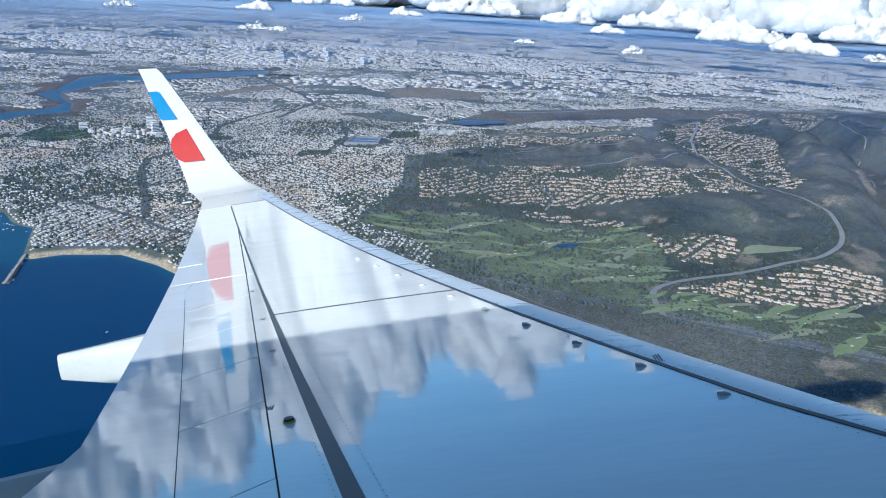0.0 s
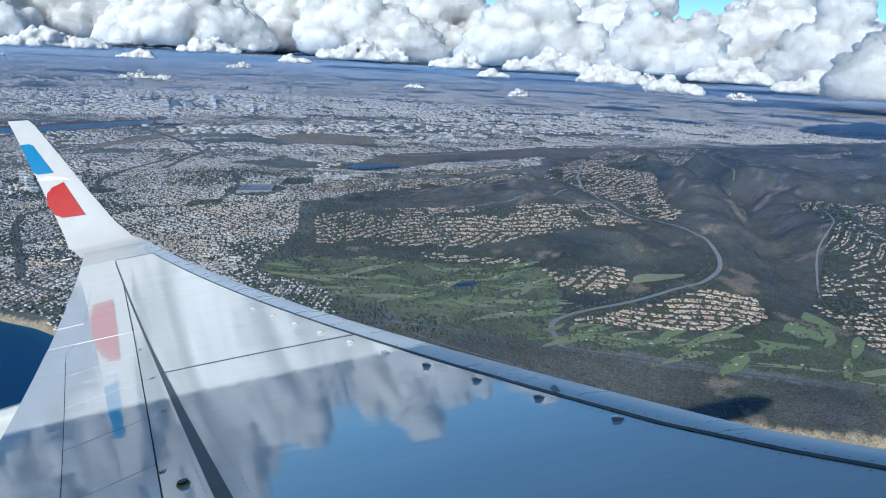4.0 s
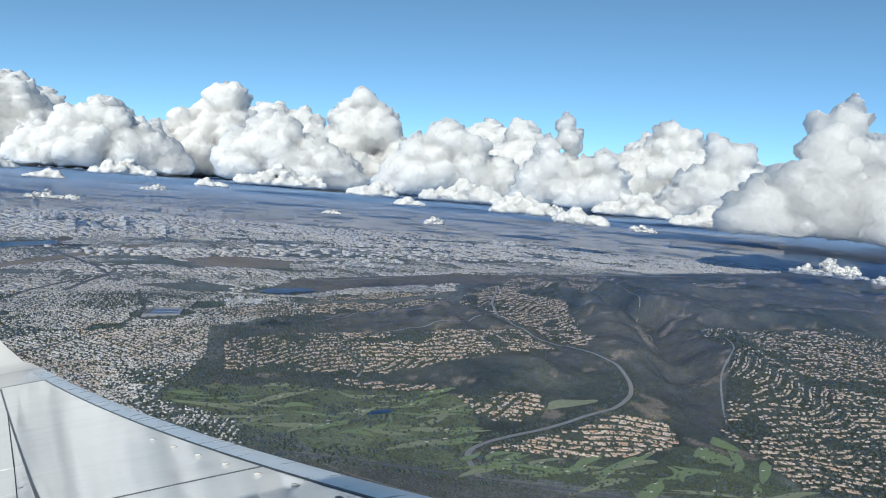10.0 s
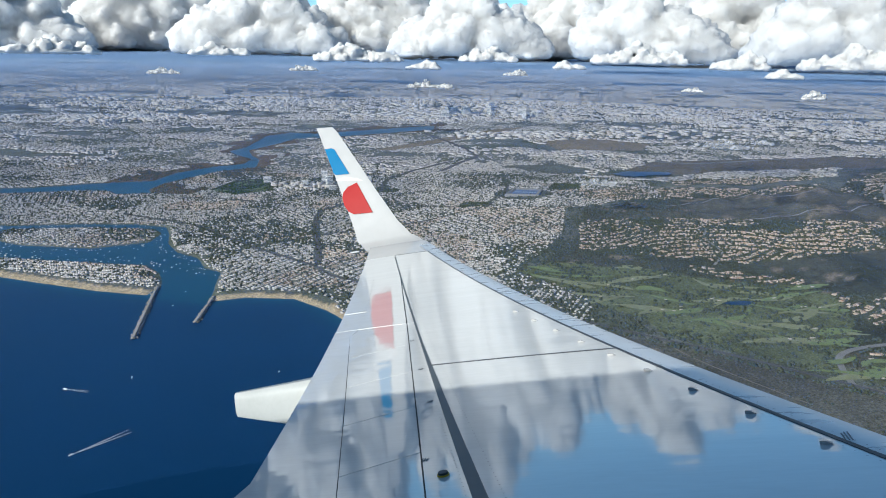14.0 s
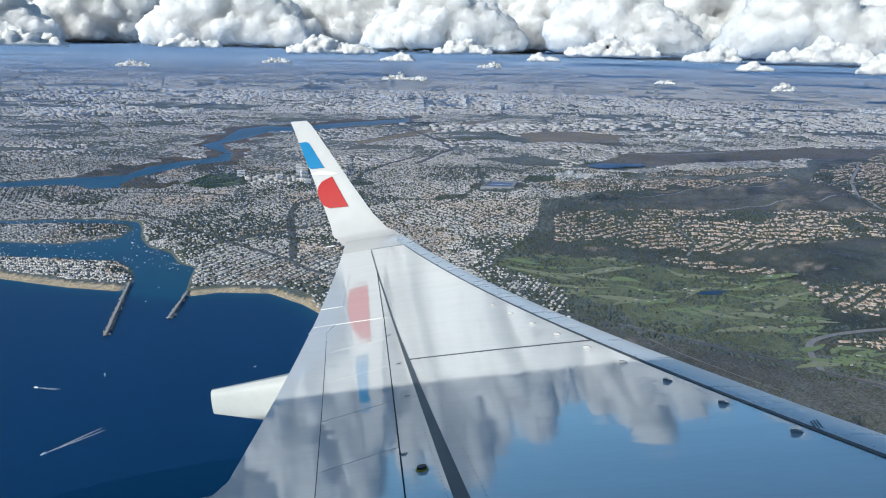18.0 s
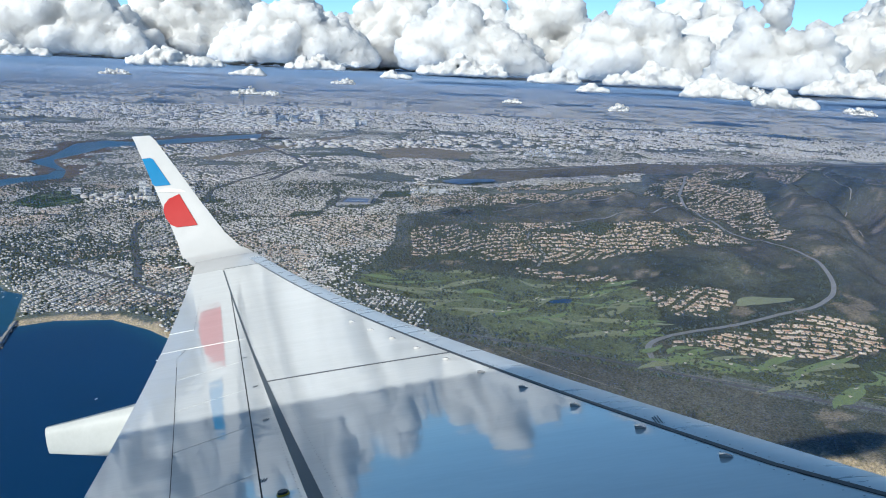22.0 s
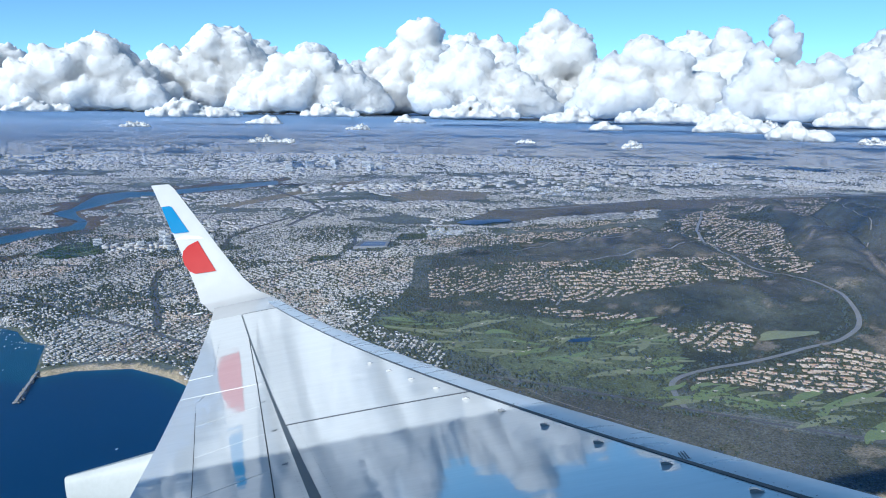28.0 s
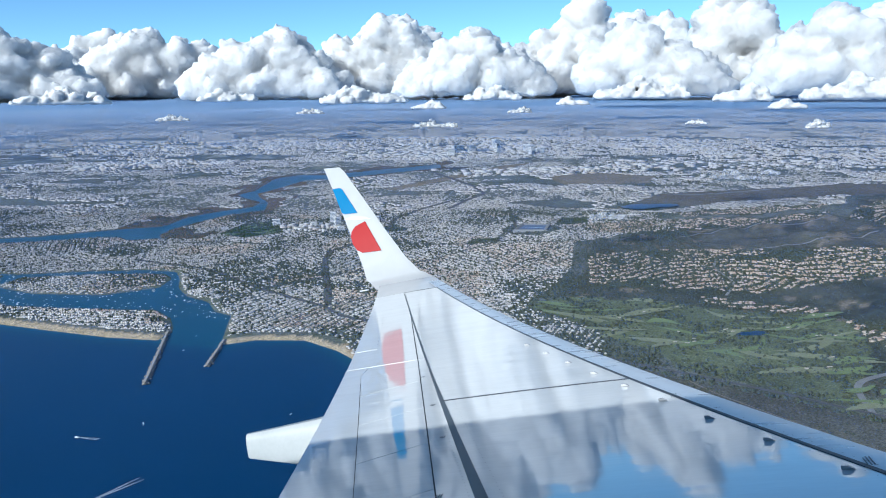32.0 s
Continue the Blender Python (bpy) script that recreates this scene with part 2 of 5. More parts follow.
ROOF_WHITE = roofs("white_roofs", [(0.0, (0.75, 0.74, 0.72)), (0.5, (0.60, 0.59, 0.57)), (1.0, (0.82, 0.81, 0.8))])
WALLS = roofs("stucco_walls", [(0.0, (0.42, 0.385, 0.335)), (0.5, (0.54, 0.52, 0.48)), (1.0, (0.30, 0.255, 0.21))])
TAN_WALLS = roofs("tan_stucco_walls", [(0.0, (0.36, 0.285, 0.21)), (0.4, (0.48, 0.42, 0.34)), (0.7, (0.30, 0.22, 0.16)), (1.0, (0.42, 0.33, 0.25))])
TREES = roofs("tree_leaves", [(0.0, (0.034, 0.048, 0.032)), (0.5, (0.060, 0.074, 0.046)), (1.0, (0.048, 0.056, 0.042))], 0.95)
ASPHALT = painted("asphalt", (0.10, 0.10, 0.105), 0.9, wear=0.2, scale=0.5)
CONCRETE = painted("concrete", (0.36, 0.355, 0.34), 0.9, wear=0.2, scale=0.6)
DUST = painted("dusty_track", (0.24, 0.21, 0.17), 0.95, wear=0.25, scale=0.8)
PALE_ROAD = painted("worn_asphalt", (0.22, 0.22, 0.215), 0.9, wear=0.2, scale=0.5)
ROCK = painted("jetty_rock", (0.26, 0.245, 0.22), 0.9, wear=0.4, scale=2.5, bumps=0.8)
GRASS = painted("fairway_grass", (0.180, 0.235, 0.100), 0.95, wear=0.25, scale=0.6)
PALE_GRASS = painted("dry_fairway_grass", (0.235, 0.255, 0.145), 0.95, wear=0.25, scale=0.6)
SAND = painted("bunker_sand", (0.62, 0.54, 0.42), 0.95, wear=0.1, scale=1.0)
POOL = painted("reservoir_cover", (0.10, 0.15, 0.26), 0.5, wear=0.15, scale=0.3)
GLASS_BAND = painted("tinted_glazing", (0.05, 0.08, 0.12), 0.15, wear=0.2)
OFFICE = painted("office_concrete", (0.74, 0.73, 0.70), 0.8, wear=0.08)
BOAT = painted("white_boat_hull", (0.82, 0.82, 0.82), 0.4, wear=0.05)
FOAM = painted("wake_foam", (0.72, 0.76, 0.78), 0.9, wear=0.25, scale=2)


# ---------------------------------------------------------------- mesh helpers
def link(name, me, material, parent=None, label=""):
    if material is not None and not me.materials:
        me.materials.append(material)
    ob = new(name, me)
    if parent is not None:
        ob.parent = parent
    if label:
        ob["label"] = label
    return ob


def part(name, bm, material, parent, label="", smooth=False):
    me = bpy.data.meshes.new(name)
    bm.normal_update()
    bm.to_mesh(me)
    bm.free()
    if smooth:
        me.polygons.foreach_set("use_smooth", [True] * len(me.polygons))
    return link(name, me, material, parent, label)


def arrays_mesh(name, verts, faces, mats=None, slots=None):
    """One mesh out of an (n, 3) array and a list of (k, m) face arrays with as many rows of m corners."""
    me = bpy.data.meshes.new(name)
    me.vertices.add(len(verts))
    me.vertices.foreach_set("co", np.ascontiguousarray(verts, dtype=np.float32).ravel())
    loops = np.concatenate([f.ravel() for f in faces]).astype(np.int32)
    totals = np.concatenate([np.full(len(f), f.shape[1]) for f in faces]).astype(np.int32)
    starts = np.concatenate([[0], np.cumsum(totals)[:-1]]).astype(np.int32)
    me.loops.add(len(loops))
    me.loops.foreach_set("vertex_index", loops)
    me.polygons.add(len(totals))
    me.polygons.foreach_set("loop_start", starts)
    me.polygons.foreach_set("loop_total", totals)
    for s in slots or ():
        me.materials.append(s)
    if mats is not None:
        me.polygons.foreach_set("material_index", np.concatenate(mats).astype(np.int32))
    me.update(calc_edges=True)
    return me


def smoothed(me):
    me.polygons.foreach_set("use_smooth", [True] * len(me.polygons))
    return me


def empty(name, m, label, category, group=""):
    e = new(name)
    e.matrix_world = m
    return tagged(e, label, category, group)


def box(bm, cx, cy, cz, sx, sy, sz, bev=0.0):
    r = bmesh.ops.create_cube(bm, size=1, matrix=Matrix.Translation((cx, cy, cz)) @ Matrix.Diagonal((sx, sy, sz, 1)))
    if bev:
        es = list({e for v in r["verts"] for e in v.link_edges})
        bmesh.ops.bevel(bm, geom=es, offset=bev, segments=2, affect="EDGES")
    return r["verts"]


# ---------------------------------------------------------------- numbers of the land


def hash2(i, j, s):
    h = (i * 374761393 + j * 668265263 + s * 1442695041) & 0xFFFFFFFF
    h = ((h ^ (h >> 13)) * 1274126177) & 0xFFFFFFFF
    return ((h ^ (h >> 16)) & 0xFFFFFF) / float(0xFFFFFF)


def vnoise(x, y, s=0):
    i, j = np.floor(x).astype(np.int64), np.floor(y).astype(np.int64)
    u, v = x - i, y - j
    u, v = u * u * (3 - 2 * u), v * v * (3 - 2 * v)
    return (hash2(i, j, s) * (1 - u) + hash2(i + 1, j, s) * u) * (1 - v) + (hash2(i, j + 1, s) * (1 - u) + hash2(i + 1, j + 1, s) * u) * v


def fbm(x, y, s=0, n=5):
    t, a, w = 0, 0.5, 0
    for k in range(n):
        t = t + a * vnoise(x * 2 ** k + 17 * k, y * 2 ** k - 9 * k, s + k)
        w += a
        a *= 0.5
    return t / w


def ridged(x, y, s=0, n=5):
    t, a, w = 0, 0.5, 0
    for k in range(n):
        t = t + a * (1 - np.abs(2 * vnoise(x * 2 ** k + 31 * k, y * 2 ** k + 5 * k, s + k) - 1))
        w += a
        a *= 0.5
    return t / w


def inside(poly, x, y):
    c = np.zeros(np.shape(x), bool)
    n = len(poly)
    for k in range(n):
        (ax, ay), (bx, by) = poly[k], poly[(k + 1) % n]
        if ay == by:
            continue
        c ^= ((ay > y) != (by > y)) & (x < (bx - ax) * (y - ay) / (by - ay) + ax)
    return c


def away(line, x, y, closed=False):
    d = np.full(np.shape(x), 1e9)
    pts = line + line[:1] if closed else line
    for (ax, ay), (bx, by) in zip(pts, pts[1:]):
        dx, dy = bx - ax, by - ay
        k = np.clip(((x - ax) * dx + (y - ay) * dy) / (dx * dx + dy * dy), 0, 1)
        d = np.minimum(d, np.hypot(x - ax - k * dx, y - ay - k * dy))
    return d


def step(a, b, v):
    k = np.clip((v - a) / (b - a), 0, 1)
    return k * k * (3 - 2 * k)


COAST = [(-6000, 1500), (-2000, 640), (-600, 300), (-300, 218), (-200, 186), (-147, 169), (-127, 164), (-104, 159), (-84, 155), (-70, 154),
         (-53.5, 152), (-46, 156.5), (-34, 157.5), (-24, 151), (-17, 144), (-9, 138.5), (-3.5, 136.5), (-3, 132.5), (2, 133), (8, 130.5), (14, 126.5),
         (24, 125), (36, 121), (50, 114), (66, 104), (85, 93), (110, 83), (140, 73), (200, 52), (300, 14), (600, -100), (1500, -500), (6000, -2600)]
SHORE = COAST + [(6000, 6000), (-6000, 6000)]
BAY = [(-70, 151), (-52.5, 150), (-57.5, 166), (-60, 175), (-66, 178), (-72, 187), (-81, 192), (-88, 201), (-92.5, 211), (-98, 220), (-110, 221.8), (-125, 219),
       (-150, 212), (-176, 215), (-195, 216), (-232, 236), (-262, 262), (-270, 254), (-242, 226),
       (-201, 205), (-168.6, 191), (-145.6, 186), (-126.7, 178), (-105.5, 177.5), (-83, 178), (-76, 172), (-70.5, 163)]
# the winding upper bay behind the harbour
UPPER = [(-232, 240), (-205, 254), (-178, 264), (-161, 273), (-150, 275), (-143, 268), (-131, 273), (-136, 280), (-137, 294), (-133, 311), (-126, 332), (-114, 347), (-121, 371), (-131, 386), (-140, 405),
         (-135, 429), (-131, 466), (-120, 470), (-82, 512), (-49, 548), (-52, 575), (-87, 540), (-126, 496), (-143, 498), (-154, 476), (-146, 416), (-149, 398), (-139, 385),
         (-126, 373), (-124, 356), (-135, 342), (-144, 323), (-144, 300), (-163, 290), (-185, 274), (-212, 264), (-240, 250)]
ISLES = [[(-147, 197), (-147, 208), (-122, 215), (-101, 217.5), (-95.5, 212), (-94, 201), (-107, 191), (-129.9, 190.5)],
         [(-205, 214), (-182, 211), (-178, 205), (-196, 205)],
         [(-168, 209), (-154, 211), (-152, 203), (-162, 199)]]
GOLF = [(20, 187), (30, 197), (57, 192), (74, 186), (92, 184), (99, 177), (97, 159), (90, 146), (82, 129), (68, 136), (52, 144), (50, 154), (42, 160), (34, 172)]
GOLF_EAST = [(86, 128), (104, 117), (126, 106.5), (146, 97), (153, 124), (142, 136), (128, 127), (104, 130.5), (91, 138)]
GOLF_CLUB = [(-111, 283), (-109, 306), (-96, 317), (-84, 288), (-96, 276)]
BLUFF = [(40, 145), (62, 135), (84, 123), (104, 112), (125, 102), (150, 89.5), (200, 68.5), (330, 22), (420, -30), (300, 14), (200, 52), (140, 73), (110, 83), (85, 93), (66, 104), (50, 114), (36, 121)]
PARKS = [[(-45, 292), (-33, 292), (-31, 300), (-43, 302)], [(30, 296), (44, 300), (46, 314), (34, 316)], [(-4, 262), (8, 264), (10, 271), (-2, 272)]]
ESTATES = [  # hillside quarters with curving rows of houses
    [(38, 207), (66, 204), (84, 200), (106, 206), (128, 212), (150, 210), (150, 244), (120, 240), (87, 247), (60, 247), (40, 243)],
    [(147, 300), (158, 250), (172, 232), (184, 262), (202, 300), (217, 335), (200, 374), (165, 330)],
    [(160, 142), (186, 170), (205, 190), (222, 228), (264, 235), (310, 225), (330, 190), (320, 110), (300, 66), (250, 70), (200, 76), (165, 90), (152, 106)],
    [(92, 141), (103, 134), (128, 130.5), (143, 138), (148, 150), (138, 156), (112, 147)],
    [(99, 178), (122, 175), (118, 162), (112, 156), (99, 159)],
    [(66, 191), (94, 184), (96, 189), (68, 197)],
    [(200, 378), (249, 362), (300, 352), (367, 353), (409, 402), (334, 457), (240, 430)],
    [(86, 312), (142, 318), (168, 362), (130, 372), (84, 338)],
    [(44, 276), (86, 282), (120, 292), (144, 308), (100, 306), (60, 304), (40, 296)],
    [(162, 214), (176, 226), (168, 232), (158, 246), (156, 224)]]
SADDLE = [(44, 160), (84, 134), (150, 114), (166, 150), (160, 200), (66, 204), (28, 198), (26, 184)]
SLOPES = [(20, 190), (60, 150), (150, 112), (420, 40), (900, 20), (900, 640), (420, 500), (330, 470), (220, 420), (180, 388), (150, 310), (90, 290), (56, 276), (36, 258), (34, 228), (26, 204)]


COAST_ROAD = [(-120, 234), (-90, 224), (-60, 200), (-48, 192), (-36, 184), (-30, 177), (-12, 168), (8, 161), (28, 154), (46, 145), (66, 135), (84, 124.5), (104, 113.5), (125, 103.5), (150, 91), (200, 70), (330, 24)]
PARKWAY = [(83, 125.5), (84, 133), (86, 139), (91, 143.5), (100, 147.5), (112, 151), (126, 156), (139, 160.5), (149, 168), (155.5, 179), (158, 192), (156, 208), (153, 228), (152, 247), (154, 272), (163, 298), (178, 326), (190, 352), (204, 380)]
VALLEY = [(-36, 186), (-41, 204), (-47, 222), (-52, 240), (-54, 254), (-44, 276), (-40, 296), (-42, 322), (-34, 350), (-20, 380)]
CANYON = [(262, 385), (236, 335), (226, 273), (207, 232), (186, 192), (166, 164), (146, 132), (136, 108), (130, 96)]
GULLY = [(150, 292), (120, 268), (88, 260), (58, 260), (34, 250), (14, 228), (-4, 204)]


def height(x, y):
    """The land's height; under water it lies below zero."""
    land = inside(SHORE, x, y)
    d = away(COAST, x, y)
    sd = np.where(land, d, -d)
    near = (x > -290) & (x < -20) & (y > 140) & (y < 600)
    wet = inside(BAY, x, y)
    for i in ISLES:
        wet &= ~inside(i, x, y)
    wet |= inside(UPPER, x, y)
    db = np.full(np.shape(x), 1e9)
    db[near] = away(BAY, x[near], y[near], True)
    for i in ISLES:
        db[near] = np.minimum(db[near], away(i, x[near], y[near], True))
    db[near] = np.minimum(db[near], away(UPPER, x[near], y[near], True))
    sd = np.where(wet & land, -db, np.where(land, np.minimum(sd, db), sd))
    low = np.clip(sd * 0.16, -1.5, 0.35) + step(2.2, 4.2, sd) * step(-20, 20, x) * 0.9
    inland = step(150, 210, y + 0.22 * (x - 60))
    hill = step(20, 150, x + 0.3 * (y - 190)) * inland * (1 - 0.93 * step(272, 345, y - 0.25 * x)) * step(0, 30, sd)
    big = ridged(x / 120 + 0.3, y / 150, 3, 4)
    fine = ridged(x / 46, y / 60, 11, 4)
    up = hill * (3.5 + 15.0 * np.maximum(big - 0.36, 0) + 9.0 * (fine - 0.44) * step(50, 150, x) + 4.2 * (ridged(x / 17, y / 21, 15, 3) - 0.45))
    built = np.full(np.shape(x), 1e9)
    for e in ESTATES:
        built = np.minimum(built, np.where(inside(e, x, y), 0.0, away(e, x, y, True)))
    built = np.minimum(built, np.maximum(away(PARKWAY, x, y) - 2.0, 0))
    built = np.minimum(built, np.maximum(np.hypot((x - 76) * 0.7, y - 350) - 14.0, 0))
    up = up + hill * step(0, 14, built) * (19.0 * (ridged(x / 26 + 0.3 * y / 26, y / 34, 41, 3) - 0.45))
    gorge = np.exp(-(away(CANYON, x, y) / 9.0) ** 2) * 12.0 + np.exp(-(away(GULLY, x, y) / 5.0) ** 2) * 3.5
    up = up * step(0.0, 22.0, np.hypot((x - 76) * 0.6, y - 350) - 10.0)
    up = np.minimum(np.maximum(up + 6.5 * hill * np.exp(-((away(CANYON, x, y) - 22) / 12) ** 2) - gorge * hill, 0.3 * hill), 20.0)
    mesa = 1.6 * step(-60, 10, x) * step(205, 260, y) * (1 - step(420, 600, y))
    far = step(1500, 3600, y) * 20 * np.maximum(ridged(x / 900, y / 900, 23, 4) - 0.35, 0)
    far = far + step(3500, 4400, np.hypot(x, y)) * (58 + 60 * np.maximum(ridged(x / 800, y / 800, 25, 5) - 0.4, 0))
    return np.where(sd > 0, low + np.maximum(up, 0) * (0.42 + 0.25 * step(150, 210, x)) * step(2, 18, sd) + mesa * step(2, 30, sd) + far, low), sd


def lift(x, y):
    return float(height(np.array([float(x)]), np.array([float(y)]))[0][0])


def marshy(x, y):
    """The brown flats along the upper bay."""
    return (away(UPPER, x, y, True) < 2.0 + 46 * np.maximum(fbm(x / 16, y / 16, 55) - 0.36, 0)) & (x > -162) & (y > 272)


# ---------------------------------------------------------------- land and sea
def fan(az0, az1, n_az, r0, r1, n_r):
    az = np.radians(np.linspace(az0, az1, n_az))
    r = r0 * (r1 / r0) ** np.linspace(0, 1, n_r)
    A, Rr = np.meshgrid(az, r)
    return EYE.x + Rr * np.sin(A), EYE.y + Rr * np.cos(A)


def grid_faces(n_r, n_az):
    i = np.arange(n_r * n_az).reshape(n_r, n_az)
    return np.stack([i[:-1, :-1], i[:-1, 1:], i[1:, 1:], i[1:, :-1]], -1).reshape(-1, 4)


def colours(me, name, rgb):
    a = me.color_attributes.new(name, "FLOAT_COLOR", "POINT")
    a.data.foreach_set("color", np.ascontiguousarray(np.c_[rgb, np.ones(len(rgb))], dtype=np.float32).ravel())


def estate_mask(x, y):
    k = np.zeros(np.shape(x), bool)
    for e in ESTATES:
        k |= inside(e, x, y)
    return k


def make_land():
    n_r, n_az = 480, 860
    X, Y = fan(-66, 72, n_az, 70, 4700, n_r)
    x, y = X.ravel(), Y.ravel()
    z, sd = height(x, y)
    c = np.zeros((len(x), 3))
    n1, n2 = fbm(x / 14, y / 14, 5), fbm(x / 60, y / 60, 9)
    urban = np.array([0.160, 0.174, 0.166])
    c[:] = urban * (0.75 + 0.5 * n1)[:, None]
    open_ground = step(0.54, 0.58, fbm(x / 26, y / 26, 61))[:, None]
    c = c * (1 - open_ground) + np.array([0.125, 0.140, 0.112]) * (0.6 + 0.8 * n1)[:, None] * open_ground
    far = step(420, 760, np.hypot(x, y))[:, None]
    halls = step(0.50, 0.62, fbm(x / 190, y / 130, 17)) * step(0.50, 0.66, fbm(x / 16, y / 22, 15))
    halls = np.maximum(halls, 0.55 * step(0.56, 0.70, fbm(x / 10, y / 16, 16)))
    plain = np.array([0.150, 0.162, 0.154]) * (0.5 + fbm(x / 60, y / 34, 14))[:, None]
    plain = plain * (1 - halls[:, None]) + np.array([0.62, 0.61, 0.58]) * halls[:, None]
    c = c * (1 - far) + plain * far
    # far range: the blue-grey of distance haze is put into its base colour
    hazy_range = step(3300, 4000, np.hypot(x, y))[:, None]
    c = c * (1 - hazy_range) + np.array([0.085, 0.105, 0.14]) * (0.7 + 0.6 * n2)[:, None] * hazy_range
    saddle = inside(SADDLE, x, y)
    wild = inside(SLOPES, x, y) | inside(BLUFF, x, y) | saddle
    scrub = np.array([0.100, 0.101, 0.086]) * (0.6 + 0.8 * n1)[:, None] + np.array([-0.030, -0.022, -0.026]) * step(0.45, 0.65, n2)[:, None]
    edge = step(0.0, 10.0, np.where(wild, away(SLOPES, x, y, True), 0))[:, None]
    edge = np.where((inside(BLUFF, x, y) | saddle)[:, None], 1.0, edge)
    bare = inside(BLUFF, x, y)
    soil = 0.7 * step(0.64, 0.74, fbm(x / 7, y / 7, 33) + 0.10 * (fbm(x / 40, y / 40, 35) - 0.5))[:, None]
    scrub = scrub * (1 - soil) + np.array([0.27, 0.225, 0.175]) * soil
    scrub[bare] *= 1.15
    c = c * (1 - edge) + scrub * edge
    es = estate_mask(x, y)
    c[es] = np.array([0.058, 0.064, 0.044]) * ((0.7 + 0.6 * n1[es]) * np.where(x[es] < 150, 1.5, 1.0))[:, None]
    for g, col in ((GOLF, (0.145, 0.168, 0.100)), (GOLF_EAST, (0.100, 0.118, 0.068)), (GOLF_CLUB, (0.05, 0.085, 0.03)), *((q, (0.085, 0.105, 0.06)) for q in PARKS)):
        k = inside(g, x, y)
        c[k] = np.array(col) * (0.65 + 0.7 * n1[k])[:, None]
    marsh = marshy(x, y) & (sd > 0)
    c[marsh] = np.array([0.150, 0.120, 0.092]) * (0.7 + 0.6 * n1[marsh])[:, None]
    field = inside([(-70, 425), (-2, 555), (20, 570), (10, 545), (-60, 420)], x, y) | inside([(40, 430), (90, 440), (100, 480), (60, 500), (30, 470)], x, y)
    c[field] = np.array([0.27, 0.23, 0.18]) * (0.8 + 0.4 * n1[field])[:, None]
    marsh2 = inside([(60, 345), (110, 360), (200, 400), (330, 430), (320, 460), (200, 440), (90, 395)], x, y)
    c[marsh2] = np.array([0.17, 0.15, 0.12]) * (0.7 + 0.6 * n1[marsh2])[:, None]
    open_coast = away(COAST, x, y)
    beach = (sd > -3) & (open_coast < 60)
    w = np.where(x < -68, 3.4, np.where(x < -22, 2.6, np.where(x < 22, 1.0, 2.3))) + 1.2 * (fbm(x / 9, y / 9, 31) - 0.5)
    k = beach & (open_coast < w)
    c[k] = np.array([0.50, 0.41, 0.29]) * (0.9 + 0.2 * n1[k])[:, None]
    k = beach & (open_coast >= w) & (open_coast < w + 1.5) & (x > -24)
    c[k] = np.array([0.36, 0.29, 0.20]) * (0.75 + 0.5 * n1[k])[:, None]
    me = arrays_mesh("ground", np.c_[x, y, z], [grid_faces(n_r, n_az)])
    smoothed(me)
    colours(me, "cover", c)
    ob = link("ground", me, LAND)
    tagged(ob, "coastal land of pale towns, dry scrub hills and green golf links", "ground", kind="structure")


def make_sea():
    for nm, (a0, a1, na, r0, r1, nr) in (("water", (-66, 72, 500, 12, 900, 300)),):
        X, Y = fan(a0, a1, na, r0, r1, nr)
        x, y = X.ravel(), Y.ravel()
        d = away(COAST, x, y)
        inn = inside(SHORE, x, y)
        s = np.where(inn, 0.22, np.exp(-d / 3.2) * 0.9 * step(-10, 60, x) + np.exp(-d / 2.0) * 0.35)
        s *= 0.7 + 0.6 * fbm(x / 10, y / 6, 41)
        me = arrays_mesh(nm, np.c_[x, y, np.zeros(len(x))], [grid_faces(nr, na)])
        colours(me, "shallow", np.repeat(np.clip(s, 0, 1)[:, None], 3, 1))
        tagged(link(nm, me, SEA), "deep blue sea turning turquoise along the shore", "sea", kind="structure")
    # the open sea behind and beyond
    bm = bmesh.new()
    bmesh.ops.create_circle(bm, cap_ends=True, radius=4850, segments=96, matrix=Matrix.Translation((EYE.x, EYE.y, -0.35)))
    me = bpy.data.meshes.new("water")
    bm.to_mesh(me)
    bm.free()
    tagged(link("water", me, SEA), "deep blue open sea out to the horizon", "sea", kind="structure")


make_land()
make_sea()


# ---------------------------------------------------------------- aircraft
def le(y):
    return -8.93 + 0.5206 * (17.16 - y) if y > 5.0 else -2.60 + 0.72 * (5.0 - y)


def te(y):
    return -10.18 + 0.303 * (17.16 - y) if y > 5.8 else -6.74


def zf(y):
    return math.tan(radians(6)) * y + 0.0059 * max(y - 3, 0) ** 2


def top(x, y):
    c = le(y) - te(y)
    u = min(max((le(y) - x) / c, 0), 1)
    nose = max(0, 1 - u / 0.05)
    return zf(y) + 0.006 * c * 4 * u * (1 - u) - 0.004 * c * nose ** 2


def seam_x(y):
    return le(y) - 0.26


def rear_x(y):
    return -9.13 + 0.383 * (15.74 - y)


def hinge_x(y):
    return -7.08 + 0.346 * (10.11 - y) if y < 10.2 else -7.11 + 0.352 * (10.2 - y)


def spoil_x(y):
    return -6.13 - 0.395 * (min(y, 9.9) - 5.81)


